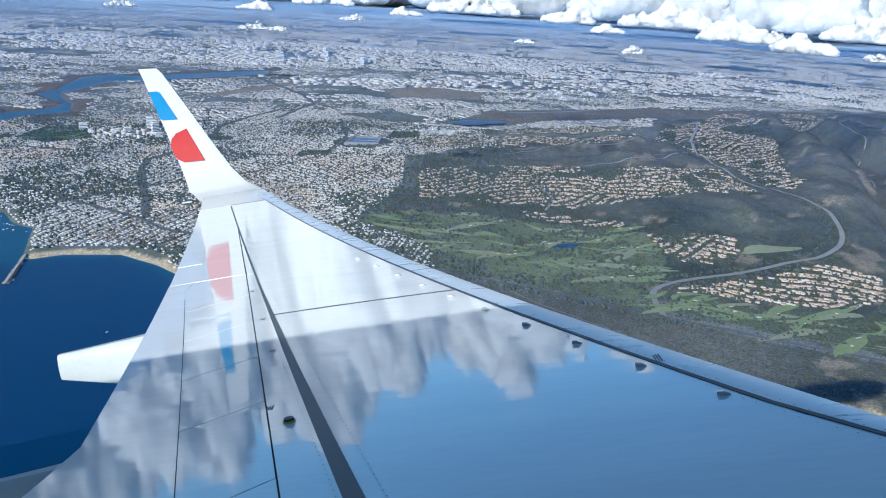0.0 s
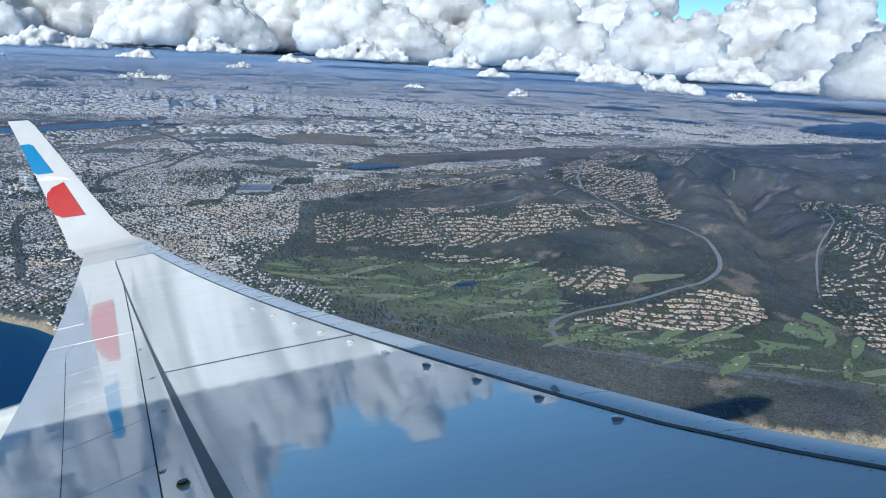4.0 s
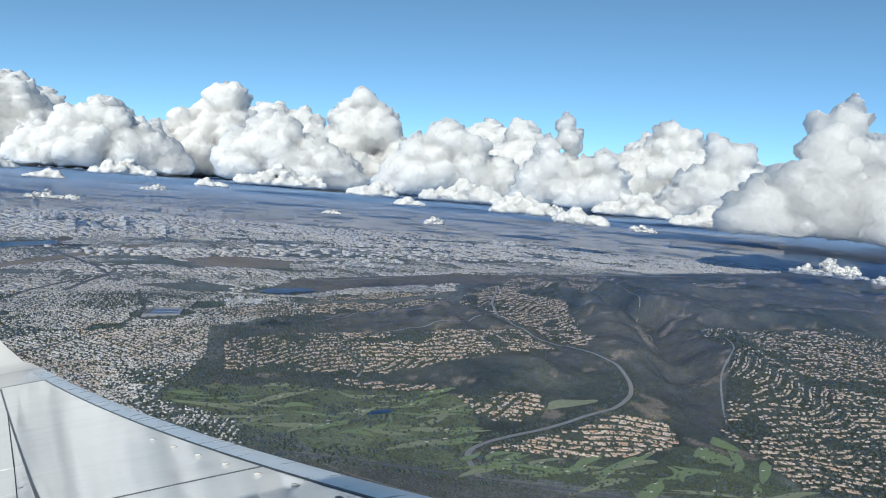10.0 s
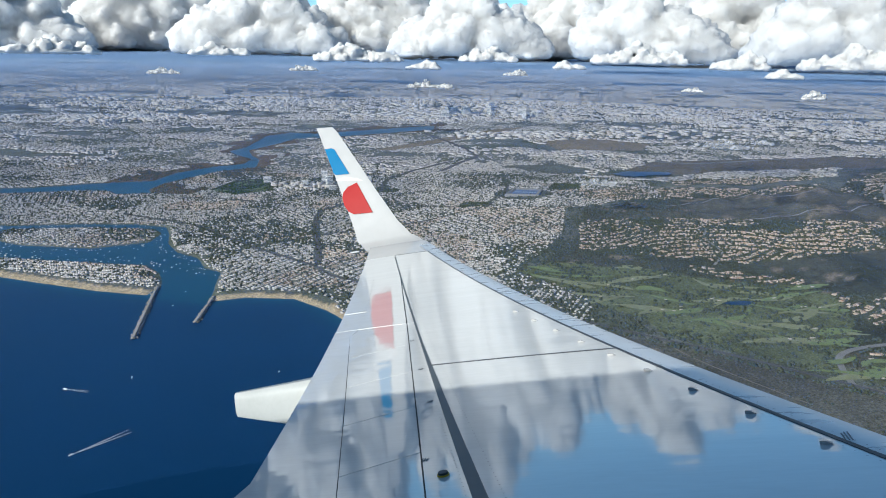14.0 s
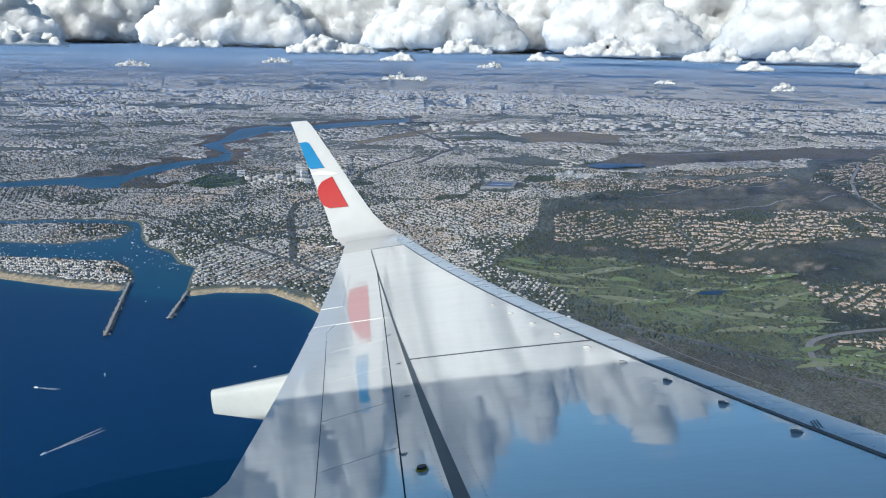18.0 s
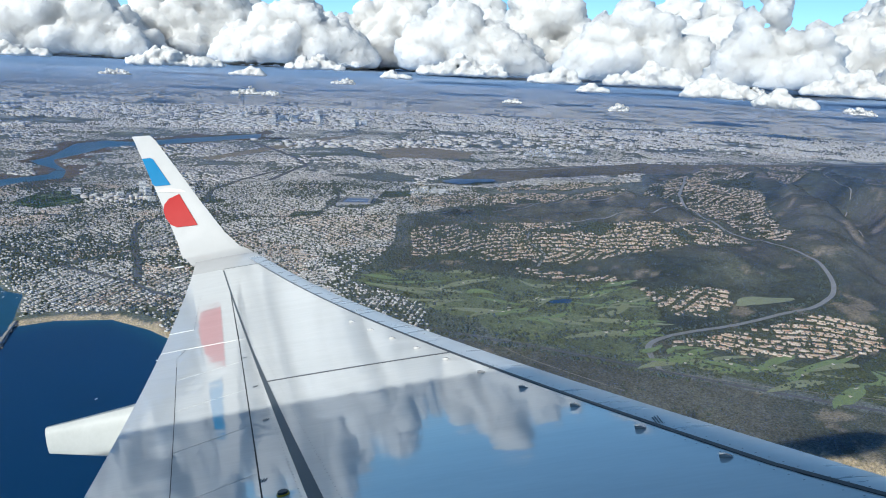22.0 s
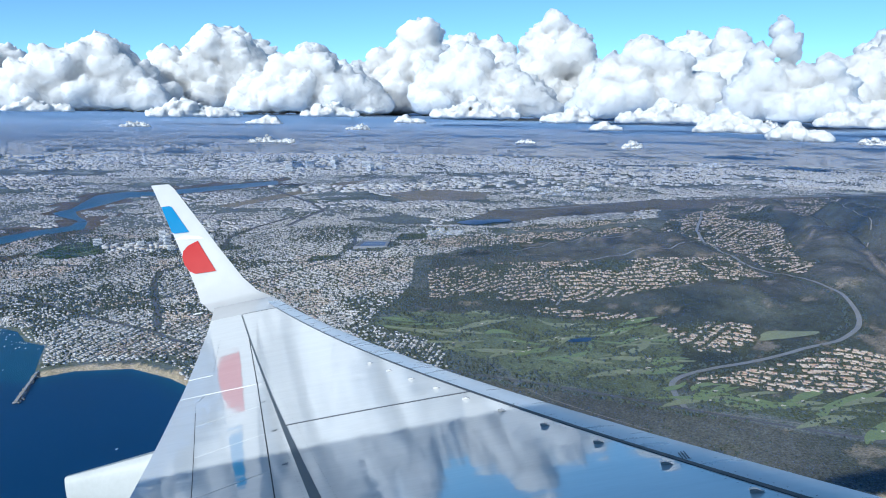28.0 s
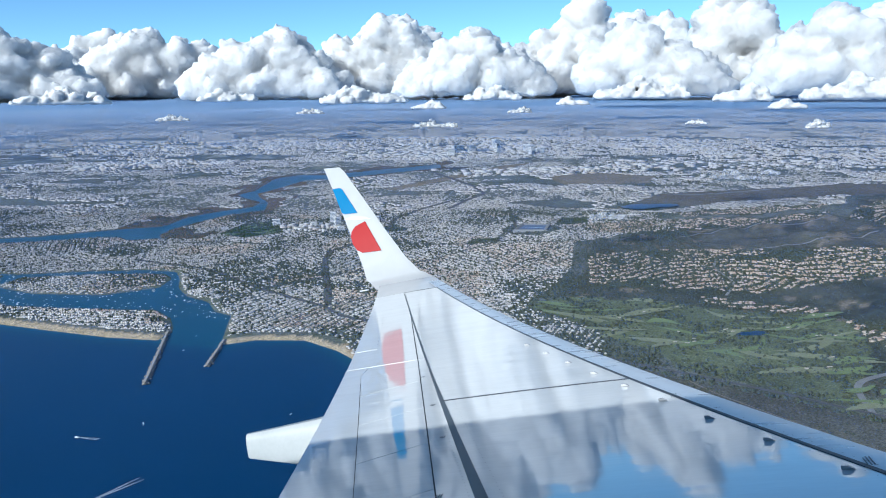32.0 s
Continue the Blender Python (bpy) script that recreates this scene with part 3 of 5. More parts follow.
def panel(name, parent, material, front, back, y0, y1, skew=0.0, gap=0.006, lift_by=0.0, nu=6, nv=14, thick=0.012, label=""):
    """A skin panel between two lines across the chord, from y0 to y1 along the span."""
    bm = bmesh.new()
    rows = []
    for i in range(nv + 1):
        row = []
        for j in range(nu + 1):
            k = j / nu
            y = y0 + gap + (y1 - y0 - 2 * gap) * i / nv - skew * k
            a, b = front(y) - gap, back(y) + gap
            x = a + (b - a) * k
            row.append(bm.verts.new((x, y, top(x, y) + lift_by)))
        rows.append(row)
    for i in range(nv):
        for j in range(nu):
            bm.faces.new((rows[i][j], rows[i][j + 1], rows[i + 1][j + 1], rows[i + 1][j]))
    bm.normal_update()
    for f in bm.faces:
        if f.normal.z < 0:
            f.normal_flip()
    ring = bmesh.ops.extrude_face_region(bm, geom=bm.faces[:], use_keep_orig=True)
    for v in [g for g in ring["geom"] if isinstance(g, bmesh.types.BMVert)]:
        v.co.z -= thick
    bmesh.ops.recalc_face_normals(bm, faces=bm.faces)
    ob = part(name, bm, material, parent, label, smooth=True)
    ob.data.set_sharp_from_angle(angle=radians(35))
    return ob


def make_wing(craft):
    # dark inner box under the skin
    bm = bmesh.new()
    prev = None
    n = 24
    for i in range(n + 1):
        y = 1.5 + (17.0 - 1.5) * i / n
        c = le(y) - te(y)
        ring = []
        for u in (0.004, 0.03, 0.1, 0.25, 0.45, 0.7, 0.985):
            x = le(y) - u * c
            ring.append(bm.verts.new((x, y, top(x, y) - 0.016)))
        for u in (0.985, 0.7, 0.45, 0.25, 0.1, 0.03, 0.004):
            x = le(y) - u * c
            ring.append(bm.verts.new((x, y, top(x, y) - 0.02 - 0.11 * c * math.sqrt(max(u, 0)) * (1 - u) * 1.6 - 0.012 * c)))
        if prev:
            for k in range(len(ring)):
                bm.faces.new((prev[k], prev[(k + 1) % len(ring)], ring[(k + 1) % len(ring)], ring[k]))
        prev = ring
    bmesh.ops.recalc_face_normals(bm, faces=bm.faces)
    part("wing_box", bm, CORE, craft, "dark structure in the gaps between wing panels", smooth=False)
    nose = lambda y: le(y)
    for y0, y1 in ((1.9, 5.0), (5.0, 8.9), (8.9, 12.9), (12.9, 16.4)):
        panel("slat", craft, METAL, nose, seam_x, y0, y1, gap=0.003, nu=8, nv=16, label="bare metal leading edge slat")
    panel("skin_panel", craft, WING, seam_x, rear_x, 8.25, 15.6, gap=0.006, nu=10, nv=26, label="glossy grey outer wing skin")
    panel("skin_panel", craft, WING, seam_x, rear_x, 1.9, 8.25, gap=0.006, nu=10, nv=24, label="glossy grey inner wing skin")
    panel("tip_panel", craft, WHITE, lambda y: le(y) if y > 16.38 else seam_x(y), lambda y: te(y), 15.6, 16.95, gap=0.004, nu=12, nv=10, label="white glossy wing tip fairing")
    panel("sealant_strip", craft, STRIP, lambda y: rear_x(y) + 0.012 + 0.07 * max(0, (9.5 - y) / 6), lambda y: rear_x(y) - 0.012 - 0.02 * max(0, (9.5 - y) / 6), 3.0, 15.5, lift_by=0.004, nu=2, nv=24, gap=0.0, label="dark sealant strip along the rear spar")
    panel("seam_strip", craft, SEALANT, lambda y: seam_x(y) + 0.008 + 0.012 * max(0, (12 - y) / 8), lambda y: seam_x(y) - 0.008 - 0.012 * max(0, (12 - y) / 8), 2.5, 15.6, lift_by=0.004, nu=2, nv=24, gap=0.0, label="dark seam behind the slats")
    panel("rib_seam", craft, SEALANT, seam_x, rear_x, 8.238, 8.262, lift_by=0.004, nu=8, nv=1, gap=0.0, label="dark seam across the wing")
    panel("tip_seam", craft, SEALANT, seam_x, rear_x, 15.6, 15.63, lift_by=0.004, nu=8, nv=1, gap=0.0, label="thin dark seam at the wing tip")
    panel("rear_panel", craft, WING, rear_x, hinge_x, 2.2, 10.2, nu=4, nv=24, label="glossy grey panel ahead of the spoilers")
    panel("rear_panel", craft, WING, rear_x, hinge_x, 10.2, 15.6, nu=4, nv=18, label="glossy grey panel ahead of the aileron")
    for y0, y1 in ((3.9, 5.05), (5.05, 6.12), (6.12, 7.07), (7.07, 8.1), (8.1, 9.15), (9.15, 10.2)):
        panel("spoiler", craft, WING, hinge_x, spoil_x, y0, y1, skew=0.3, nu=5, nv=6, lift_by=0.004, gap=0.004)
    panel("skin_panel", craft, WING, hinge_x, te, 1.9, 3.75, nu=5, nv=8, gap=0.004, lift_by=-0.003, label="glossy grey inboard wing skin")
    panel("skin_panel", craft, WING, hinge_x, te, 9.5, 10.2, nu=5, nv=4, gap=0.004, lift_by=-0.004, label="glossy grey panel beside the aileron")
    panel("flap", craft, WING, spoil_x, te, 2.2, 10.2, nu=5, nv=22, gap=0.003, label="glossy grey trailing edge flap")
    panel("aileron", craft, WING, hinge_x, te, 10.21, 15.6, nu=6, nv=18, gap=0.008, label="glossy grey aileron")
    # trim tab lines and static wicks
    panel("trim_tab", craft, WING, lambda y: hinge_x(y) - 0.62 * (hinge_x(y) - te(y)), te, 11.2, 13.6, lift_by=0.004, nu=3, nv=8)
    # vortex generators
    for i in range(10):
        y = 5.38 + 0.53 * i
        x = -3.72 - 0.545 * (y - 6.44)
        bm = bmesh.new()
        vs = box(bm, 0, 0, 0.009, 0.062, 0.03, 0.018)
        for v in vs:
            if v.co.x > 0 and v.co.z > 0.01:
                v.co.x -= 0.03
        g = part("vortex_generator", bm, WHITE, craft, "small white vortex generator block")
        g.matrix_basis = pose(x, y, top(x, y), 0, 0, -12)
    # rows of flush fasteners beside the seams
    V, F, o = [], [], 0
    disc = np.array([(math.cos(a), math.sin(a), 0.0) for a in np.linspace(0, 2 * math.pi, 7)[:-1]])
    rows = [(lambda y: rear_x(y) + 0.10 + 0.07 * max(0, (9.5 - y) / 6), 0.055), (lambda y: rear_x(y) - 0.055, 0.055), (lambda y: seam_x(y) - 0.06, 0.07), (lambda y: seam_x(y) + 0.05, 0.07)]
    for fx, gap in rows:
        for y in np.arange(3.2, 11.5, gap):
            x = fx(y)
            V.append(disc * 0.0055 + np.array((x, y, top(x, y) + 0.0045)))
            F.append(np.arange(6) + o)
            o += 6
    me = arrays_mesh("fasteners", np.concatenate(V), [np.array(F)])
    link("fasteners", me, INK, craft, "rows of small dark flush fasteners")["kind"] = "stuff"
    # filler cap with its ring
    bm = bmesh.new()
    bmesh.ops.create_cone(bm, cap_ends=True, segments=28, radius1=0.037, radius2=0.035, depth=0.008)
    cap = part("filler_cap", bm, YELLOW, craft, "dark fuel filler cap in a yellow ring")
    cap.matrix_basis = pose(-5.45, 5.75, top(-5.45, 5.75) + 0.005, 8, 0, 0)
    bm = bmesh.new()
    bmesh.ops.create_cone(bm, cap_ends=True, segments=20, radius1=0.031, radius2=0.028, depth=0.02)
    part("cap_handle", bm, SEALANT, cap, "dark cap").matrix_basis = pose(0, 0, 0.006)
    # short stencilled lines that cannot be read
    for x, y, w in ((-6.3, 8.15, 0.09), (-5.93, 7.17, 0.09), (-5.62, 6.0, 0.1), (-4.2, 7.6, 0.2), (-3.3, 6.0, 0.22), (-6.75, 9.3, 0.07)):
        bm = bmesh.new()
        for k in range(3):
            box(bm, -0.016 * k, 0, 0, 0.006, w * 0.6 * (0.9 - 0.2 * (k == 2)), 0.002)
        st = part("stencil", bm, INK, craft, "small dark stencilled lines")
        st.matrix_basis = pose(x, y, top(x, y) + 0.003, math.degrees(math.atan((zf(y + 0.1) - zf(y)) / 0.1)), 0, 0)
    # canoe fairings of the flap tracks
    for y, tail, wide, drop in ((8.45, -8.44, 0.44, 0.18), (5.92, -7.70, 0.44, 0.24)):
        bm = bmesh.new()
        n, m = 22, 16
        prev = None
        x0 = te(y) + 2.4
        for i in range(n + 1):
            k = i / n
            x = x0 + (tail - x0) * k
            r = wide * (min(1.0, math.sqrt(k * 3) + 0.05) if k < 0.5 else 1 - 0.66 * (k - 0.5) / 0.5) + 0.01
            cz = zf(y) - 0.10 - drop * (0.55 + 0.2 * math.sin(math.pi * k)) - (0.02 if y > 7 else 0.12) * max(0, k - 0.5) - 0.45 * max(0, 0.7 - k)
            ring = [bm.verts.new((x, y + r * 0.34 * math.copysign(abs(math.cos(a)) ** 0.45, math.cos(a)), cz + r * (0.62 if math.sin(a) > 0 else 1.0) * math.sin(a))) for a in [2 * math.pi * q / m for q in range(m)]]
            if prev:
                for q in range(m):
                    bm.faces.new((prev[q], prev[(q + 1) % m], ring[(q + 1) % m], ring[q]))
            else:
                bm.faces.new(ring)
            prev = ring
        bm.faces.new(prev[::-1])
        bmesh.ops.recalc_face_normals(bm, faces=bm.faces)
        part("flap_fairing", bm, FAIRING, craft, "grey wedge-shaped flap track fairing", smooth=True).data.set_sharp_from_angle(angle=radians(50))


def make_winglet(craft):
    front = [(-8.60, 16.5), (-8.80, 16.9), (-9.02, 17.06), (-9.19, 17.15), (-9.51, 17.26), (-9.96, 17.40), (-10.49, 17.59), (-10.90, 17.73), (-11.02, 17.755)]
    zs = [zf(16.5), zf(16.5) + 0.09, zf(16.5) + 0.24, 3.13, 3.50, 4.24, 5.16, 5.86, 6.0]
    back = [(-10.01, 16.5), (-10.22, 16.9), (-10.36, 17.06), (-10.47, 17.15), (-10.57, 17.26), (-10.80, 17.40), (-11.12, 17.59), (-11.38, 17.735), (-11.44, 17.76)]
    bz = [zf(16.5), zf(16.5) + 0.09, zf(16.5) + 0.22, 3.10, 3.45, 4.18, 5.15, 5.90, 6.05]
    bm = bmesh.new()
    prev = None
    us = (0.0, 0.015, 0.05, 0.12, 0.25, 0.45, 0.7, 1.0)
    for i in range(len(front)):
        a, b = Vector((*front[i], zs[i])), Vector((*back[i], bz[i]))
        j = min(max(i, 1), len(front) - 2)
        along = (Vector((*front[j + 1], zs[j + 1])) - Vector((*front[j - 1], zs[j - 1]))).normalized()
        out = (b - a).normalized().cross(along).normalized()
        if out.z > 0:
            out = -out
        c = (b - a).length
        ring = [bm.verts.new(a + (b - a) * u + out * (0.0 if u > 0.08 else 0.010 * c * (1 - u / 0.08))) for u in us]
        ring += [bm.verts.new(a + (b - a) * u + out * (0.01 + 0.10 * c * math.sqrt(u) * (1.05 - u))) for u in us[::-1]]
        if prev:
            for q in range(len(ring)):
                bm.faces.new((prev[q], prev[(q + 1) % len(ring)], ring[(q + 1) % len(ring)], ring[q]))
        prev = ring
    bm.faces.new(prev)
    bmesh.ops.recalc_face_normals(bm, faces=bm.faces)
    wl = part("winglet", bm, WHITE, craft, "white blended winglet with blue and red stripes", smooth=True)
    wl.data.set_sharp_from_angle(angle=radians(50))

    def patch(name, outline, material, label):
        pb = bmesh.new()
        f = pb.faces.new([pb.verts.new((x, 17.15 + 0.2 * (z - 2.97) - 0.014, z)) for x, z in outline])
        g = bmesh.ops.extrude_face_region(pb, geom=[f], use_keep_orig=True)
        for v in [q for q in g["geom"] if isinstance(q, bmesh.types.BMVert)]:
            v.co.y += 0.006
        bmesh.ops.recalc_face_normals(pb, faces=pb.faces)
        part(name, pb, material, wl, label)

    patch("blue_stripe", [(-11.23, 5.48), (-11.05, 5.47), (-10.98, 5.43), (-10.62, 4.76), (-10.96, 4.79), (-11.02, 4.84)], BLUE, "bright blue painted stripe")
    patch("red_stripe", [(-10.44, 4.52), (-10.08, 3.75), (-10.55, 3.78), (-10.68, 3.86), (-10.78, 4.03), (-10.82, 4.22), (-10.79, 4.34), (-10.68, 4.45)], RED, "bright red painted stripe")
    patch("pale_stripe", [(-10.98, 4.66), (-10.75, 4.70), (-10.42, 4.62), (-10.28, 4.54), (-10.42, 4.56), (-10.70, 4.60)], PALE, "pale grey painted swoosh")
    bm = bmesh.new()
    box(bm, 0, 0, 0, 0.22, 0.05, 0.03, 0.008)
    part("light_fairing", bm, WHITE, craft, "small white tail light fairing").matrix_basis = pose(-10.42, 16.8, zf(16.5) + 0.06)


def make_fuselage(craft):
    cz, rad = 1.2, 1.88
    x_w, hx, ha = -4.115, 0.168, 0.112        # window: middle, half width, half arc (radians)
    a_w = math.asin((SEAT.z - cz) / rad)
    xs = [-21.0, -17.0, -12.0, -8.0, -5.2, x_w - 0.3, x_w + 0.3, -3.0, 0.0, 5.0, 9.0, 12.0, 14.0, 15.6, 16.4]
    rs = [0.7, 1.35, 1.8, 1.88, 1.88, 1.88, 1.88, 1.88, 1.88, 1.88, 1.86, 1.65, 1.2, 0.6, 0.08]
    angs = [a_w - 0.2, a_w + 0.2] + [a_w + 0.2 + (2 * math.pi - 0.4) * k / 46 for k in range(1, 46)]
    bm = bmesh.new()
    rings = []
    for x, r in zip(xs, rs):
        rings.append([bm.verts.new((x, r * math.cos(a), cz + (rad - r) * (0.4 if x < -9 else -0.1) + r * math.sin(a))) for a in angs])
    n = len(angs)
    for i in range(len(xs) - 1):
        for j in range(n):
            if abs(xs[i] - (x_w - 0.3)) < 1e-6 and j == 0:
                continue
            bm.faces.new((rings[i][j], rings[i][(j + 1) % n], rings[i + 1][(j + 1) % n], rings[i + 1][j]))
    bm.faces.new(rings[0])
    bm.faces.new(rings[-1][::-1])
    # the skin round the window opening
    m = 48
    loops = []
    for s, dr in ((1.0, 0.0), (0.0, 0.0)):
        loop = []
        for k in range(m):
            t = 2 * math.pi * (k + 0.5) / m
            c, sn = math.cos(t), math.sin(t)
            e = (abs(c) ** 3.2 + abs(sn) ** 3.2) ** (-1 / 3.2)
            q = 1 / max(abs(c), abs(sn))
            px = s * 0.3 * c * q + (1 - s) * hx * c * e
            pa = s * 0.2 * sn * q + (1 - s) * ha * sn * e
            a = a_w + pa
            r = rad + dr
            loop.append(bm.verts.new((x_w + px, r * math.cos(a), cz + r * math.sin(a))))
        loops.append(loop)
    for A, B in zip(loops, loops[1:]):
        for k in range(m):
            bm.faces.new((A[k], A[(k + 1) % m], B[(k + 1) % m], B[k]))
    bmesh.ops.recalc_face_normals(bm, faces=bm.faces)
    part("fuselage", bm, WHITE, craft, "pale painted fuselage with a cabin window", smooth=True).data.set_sharp_from_angle(angle=radians(40))
    # dark cabin lining inside the skin
    bm = bmesh.new()
    r2 = rad - 0.055
    angs2 = [2 * math.pi * k / 40 for k in range(40)]
    ringa = [bm.verts.new((-7.0, r2 * math.cos(a), cz + r2 * math.sin(a))) for a in angs2]
    loops = []
    for x in (-7.0, -1.0):
        loops.append([bm.verts.new((x, r2 * math.cos(a_w + 0.2 + (2 * math.pi - 0.4) * k / 40), cz + r2 * math.sin(a_w + 0.2 + (2 * math.pi - 0.4) * k / 40))) for k in range(41)])
    for k in range(40):
        bm.faces.new((loops[0][k], loops[0][k + 1], loops[1][k + 1], loops[1][k]))
    bmesh.ops.delete(bm, geom=ringa, context="VERTS")
    for l in loops:
        bm.faces.new(l)
    # the strip beside the window, ahead and aft of it
    for xa, xb in ((-7.0, x_w - 0.3), (x_w + 0.3, -1.0)):
        bm.faces.new([bm.verts.new((x, r2 * math.cos(a), cz + r2 * math.sin(a))) for x, a in ((xa, a_w - 0.2), (xb, a_w - 0.2), (xb, a_w + 0.2), (xa, a_w + 0.2))])
    part("cabin_lining", bm, CABIN, craft, "dark cabin lining")
    bm = bmesh.new()
    loops = []
    for s, dr in ((1.0, -0.055), (0.0, -0.055), (-0.06, -0.001)):
        loop = []
        for k in range(m):
            t = 2 * math.pi * (k + 0.5) / m
            c, sn = math.cos(t), math.sin(t)
            e = (abs(c) ** 3.2 + abs(sn) ** 3.2) ** (-1 / 3.2)
            q = 1 / max(abs(c), abs(sn))
            px = s * 0.3 * c * q + (1 - s) * hx * c * e if s >= 0 else (hx - 0.004) * c * e
            pa = s * 0.2 * sn * q + (1 - s) * ha * sn * e if s >= 0 else (ha - 0.002) * sn * e
            a = a_w + pa
            r = rad + dr
            loop.append(bm.verts.new((x_w + px, r * math.cos(a), cz + r * math.sin(a))))
        loops.append(loop)
    for A, B in zip(loops, loops[1:]):
        for k in range(m):
            bm.faces.new((A[k], A[(k + 1) % m], B[(k + 1) % m], B[k]))
    part("window_surround", bm, CABIN, craft, "dark window surround", smooth=True)
    # blade aerial on the crown
    bm = bmesh.new()
    vs = [bm.verts.new(v) for v in ((0.18, -0.012, 0), (-0.22, -0.012, 0), (-0.30, -0.004, 0.34), (-0.10, -0.004, 0.34), (0.18, 0.012, 0), (-0.22, 0.012, 0), (-0.30, 0.004, 0.34), (-0.10, 0.004, 0.34))]
    for f in ((0, 1, 2, 3), (7, 6, 5, 4), (0, 4, 5, 1), (1, 5, 6, 2), (2, 6, 7, 3), (3, 7, 4, 0)):
        bm.faces.new([vs[i] for i in f])
    bmesh.ops.recalc_face_normals(bm, faces=bm.faces)
    part("blade_aerial", bm, WHITE, craft, "white blade aerial on the crown").matrix_basis = pose(-4.55, 0, cz + rad - 0.01)


airliner = empty("airliner", CRAFT, "airliner with a glossy grey wing and striped white winglet", "aircraft")
make_wing(airliner)
make_winglet(airliner)
make_fuselage(airliner)


# ---------------------------------------------------------------- clouds
def ico(level):
    bm = bmesh.new()
    bmesh.ops.create_icosphere(bm, subdivisions=level, radius=1)
    v = np.array([q.co[:] for q in bm.verts])
    f = np.array([[q.index for q in p.verts] for p in bm.faces])
    bm.free()
    return v, f


ICO = {k: ico(k) for k in (1, 2, 3)}


def billow(scale):
    t = bpy.data.textures.new("billow", "CLOUDS")
    t.noise_type, t.noise_scale, t.noise_depth = "HARD_NOISE", scale, 2
    return t


def make_cloud(x, y, base, wide, tall, seed, n=9, deep=None, material=None, voxel=2.2, flat=0, label="white cumulus cloud with a flat grey base"):
    """Heaps of lumps upon lumps over a flat base, run together and billowed."""
    r = np.random.default_rng(seed)
    deep = deep or wide * 0.34
    size = min(wide * 0.42, tall)
    heaps = [(r.uniform(-0.85, 0.85), r.uniform(0.20, 0.40), r.uniform(0.6, 0.95)) for _k in range(4 + 2 * flat)]
    heaps[0] = (r.uniform(-0.3, 0.3), r.uniform(0.40, 0.55), 1.0)

    def crest(u):
        return max(0.58 + 0.10 * flat, max(h * math.exp(-((u - m) / w) ** 2) for m, w, h in heaps)) * (1 - 0.55 * abs(u) ** 4)

    lumps = [(0.0, 0.0, tall * 0.2, tall * 0.2)]
    for k in range(n * 9):
        u = r.uniform(-1, 1)
        top_z = tall * crest(u)
        v = r.random() ** 0.5
        rad = size * (0.31 - 0.12 * v) * r.uniform(0.7, 1.25)
        lumps.append((u * (wide * 0.5 - rad), r.uniform(-0.5, 0.5) * deep * (1.1 - 0.6 * v), max(rad * 0.35, (top_z - rad) * v), rad))
    every = list(lumps)
    level = lumps[1:]
    for count, lo, hi in ((5, 0.28, 0.55), (4, 0.28, 0.5)):
        nxt = []
        for px, py, pz, rad in level:
            for _k in range(count):
                d = r.normal(size=3)
                d[1] = -abs(d[1]) if r.random() < 0.7 else d[1]
                d[2] = abs(d[2]) * 0.9 - 0.25
                d /= np.linalg.norm(d)
                nxt.append((*(np.array((px, py, pz)) + d * rad * 0.9), rad * r.uniform(lo, hi)))
        every += nxt
        level = nxt
    v1, f1 = ICO[1]
    v2, f2 = ICO[2]
    V, F, o = [], [], 0
    for px, py, pz, rad in every:
        v, f = (v2, f2) if rad > voxel * 4 else (v1, f1)
        V.append(v * rad * np.array((1.1, 1.1, 0.92)) + np.array((px, py, pz)))
        F.append(f + o)
        o += len(v)
    v = v2 * np.array((wide * 0.46, deep * 0.4, tall * 0.16)) + np.array((0, 0, tall * 0.16))
    V.append(v)
    F.append(f2 + o)
    V, F = np.concatenate(V), np.concatenate(F)
    cut = 0.07 * tall
    low = V[:, 2] < cut
    V[low, 2] = cut + (V[low, 2] - cut) * 0.15
    V[:, 2] -= cut * 0.8
    me = smoothed(arrays_mesh("cloud", V, [F]))
    ob = link("cloud", me, material or CLOUD)
    rm = ob.modifiers.new("union", "REMESH")
    rm.mode, rm.voxel_size, rm.use_smooth_shade = "VOXEL", voxel, True
    sm = ob.modifiers.new("soften", "SMOOTH")
    sm.factor, sm.iterations = 0.5, 5
    for k, amount in ((0.30, 0.07), (0.12, 0.034), (0.05, 0.016), (0.022, 0.007)):
        d = ob.modifiers.new("billow", "DISPLACE")
        d.texture, d.texture_coords, d.mid_level = billow(size * k), "GLOBAL", 0.35
        d.strength = size * amount
    ob.matrix_world = pose(x, y, base, 0, 0, -math.degrees(math.atan2(x - EYE.x, y - EYE.y)))
    tagged(ob, label, "cloud", "cumulus bank over the plain")


def cloud_at(az, dist, base, wide, tall, seed, **kw):
    a = radians(az)
    make_cloud(EYE.x + dist * math.sin(a), EYE.y + dist * math.cos(a), base, wide, tall, seed, **kw)


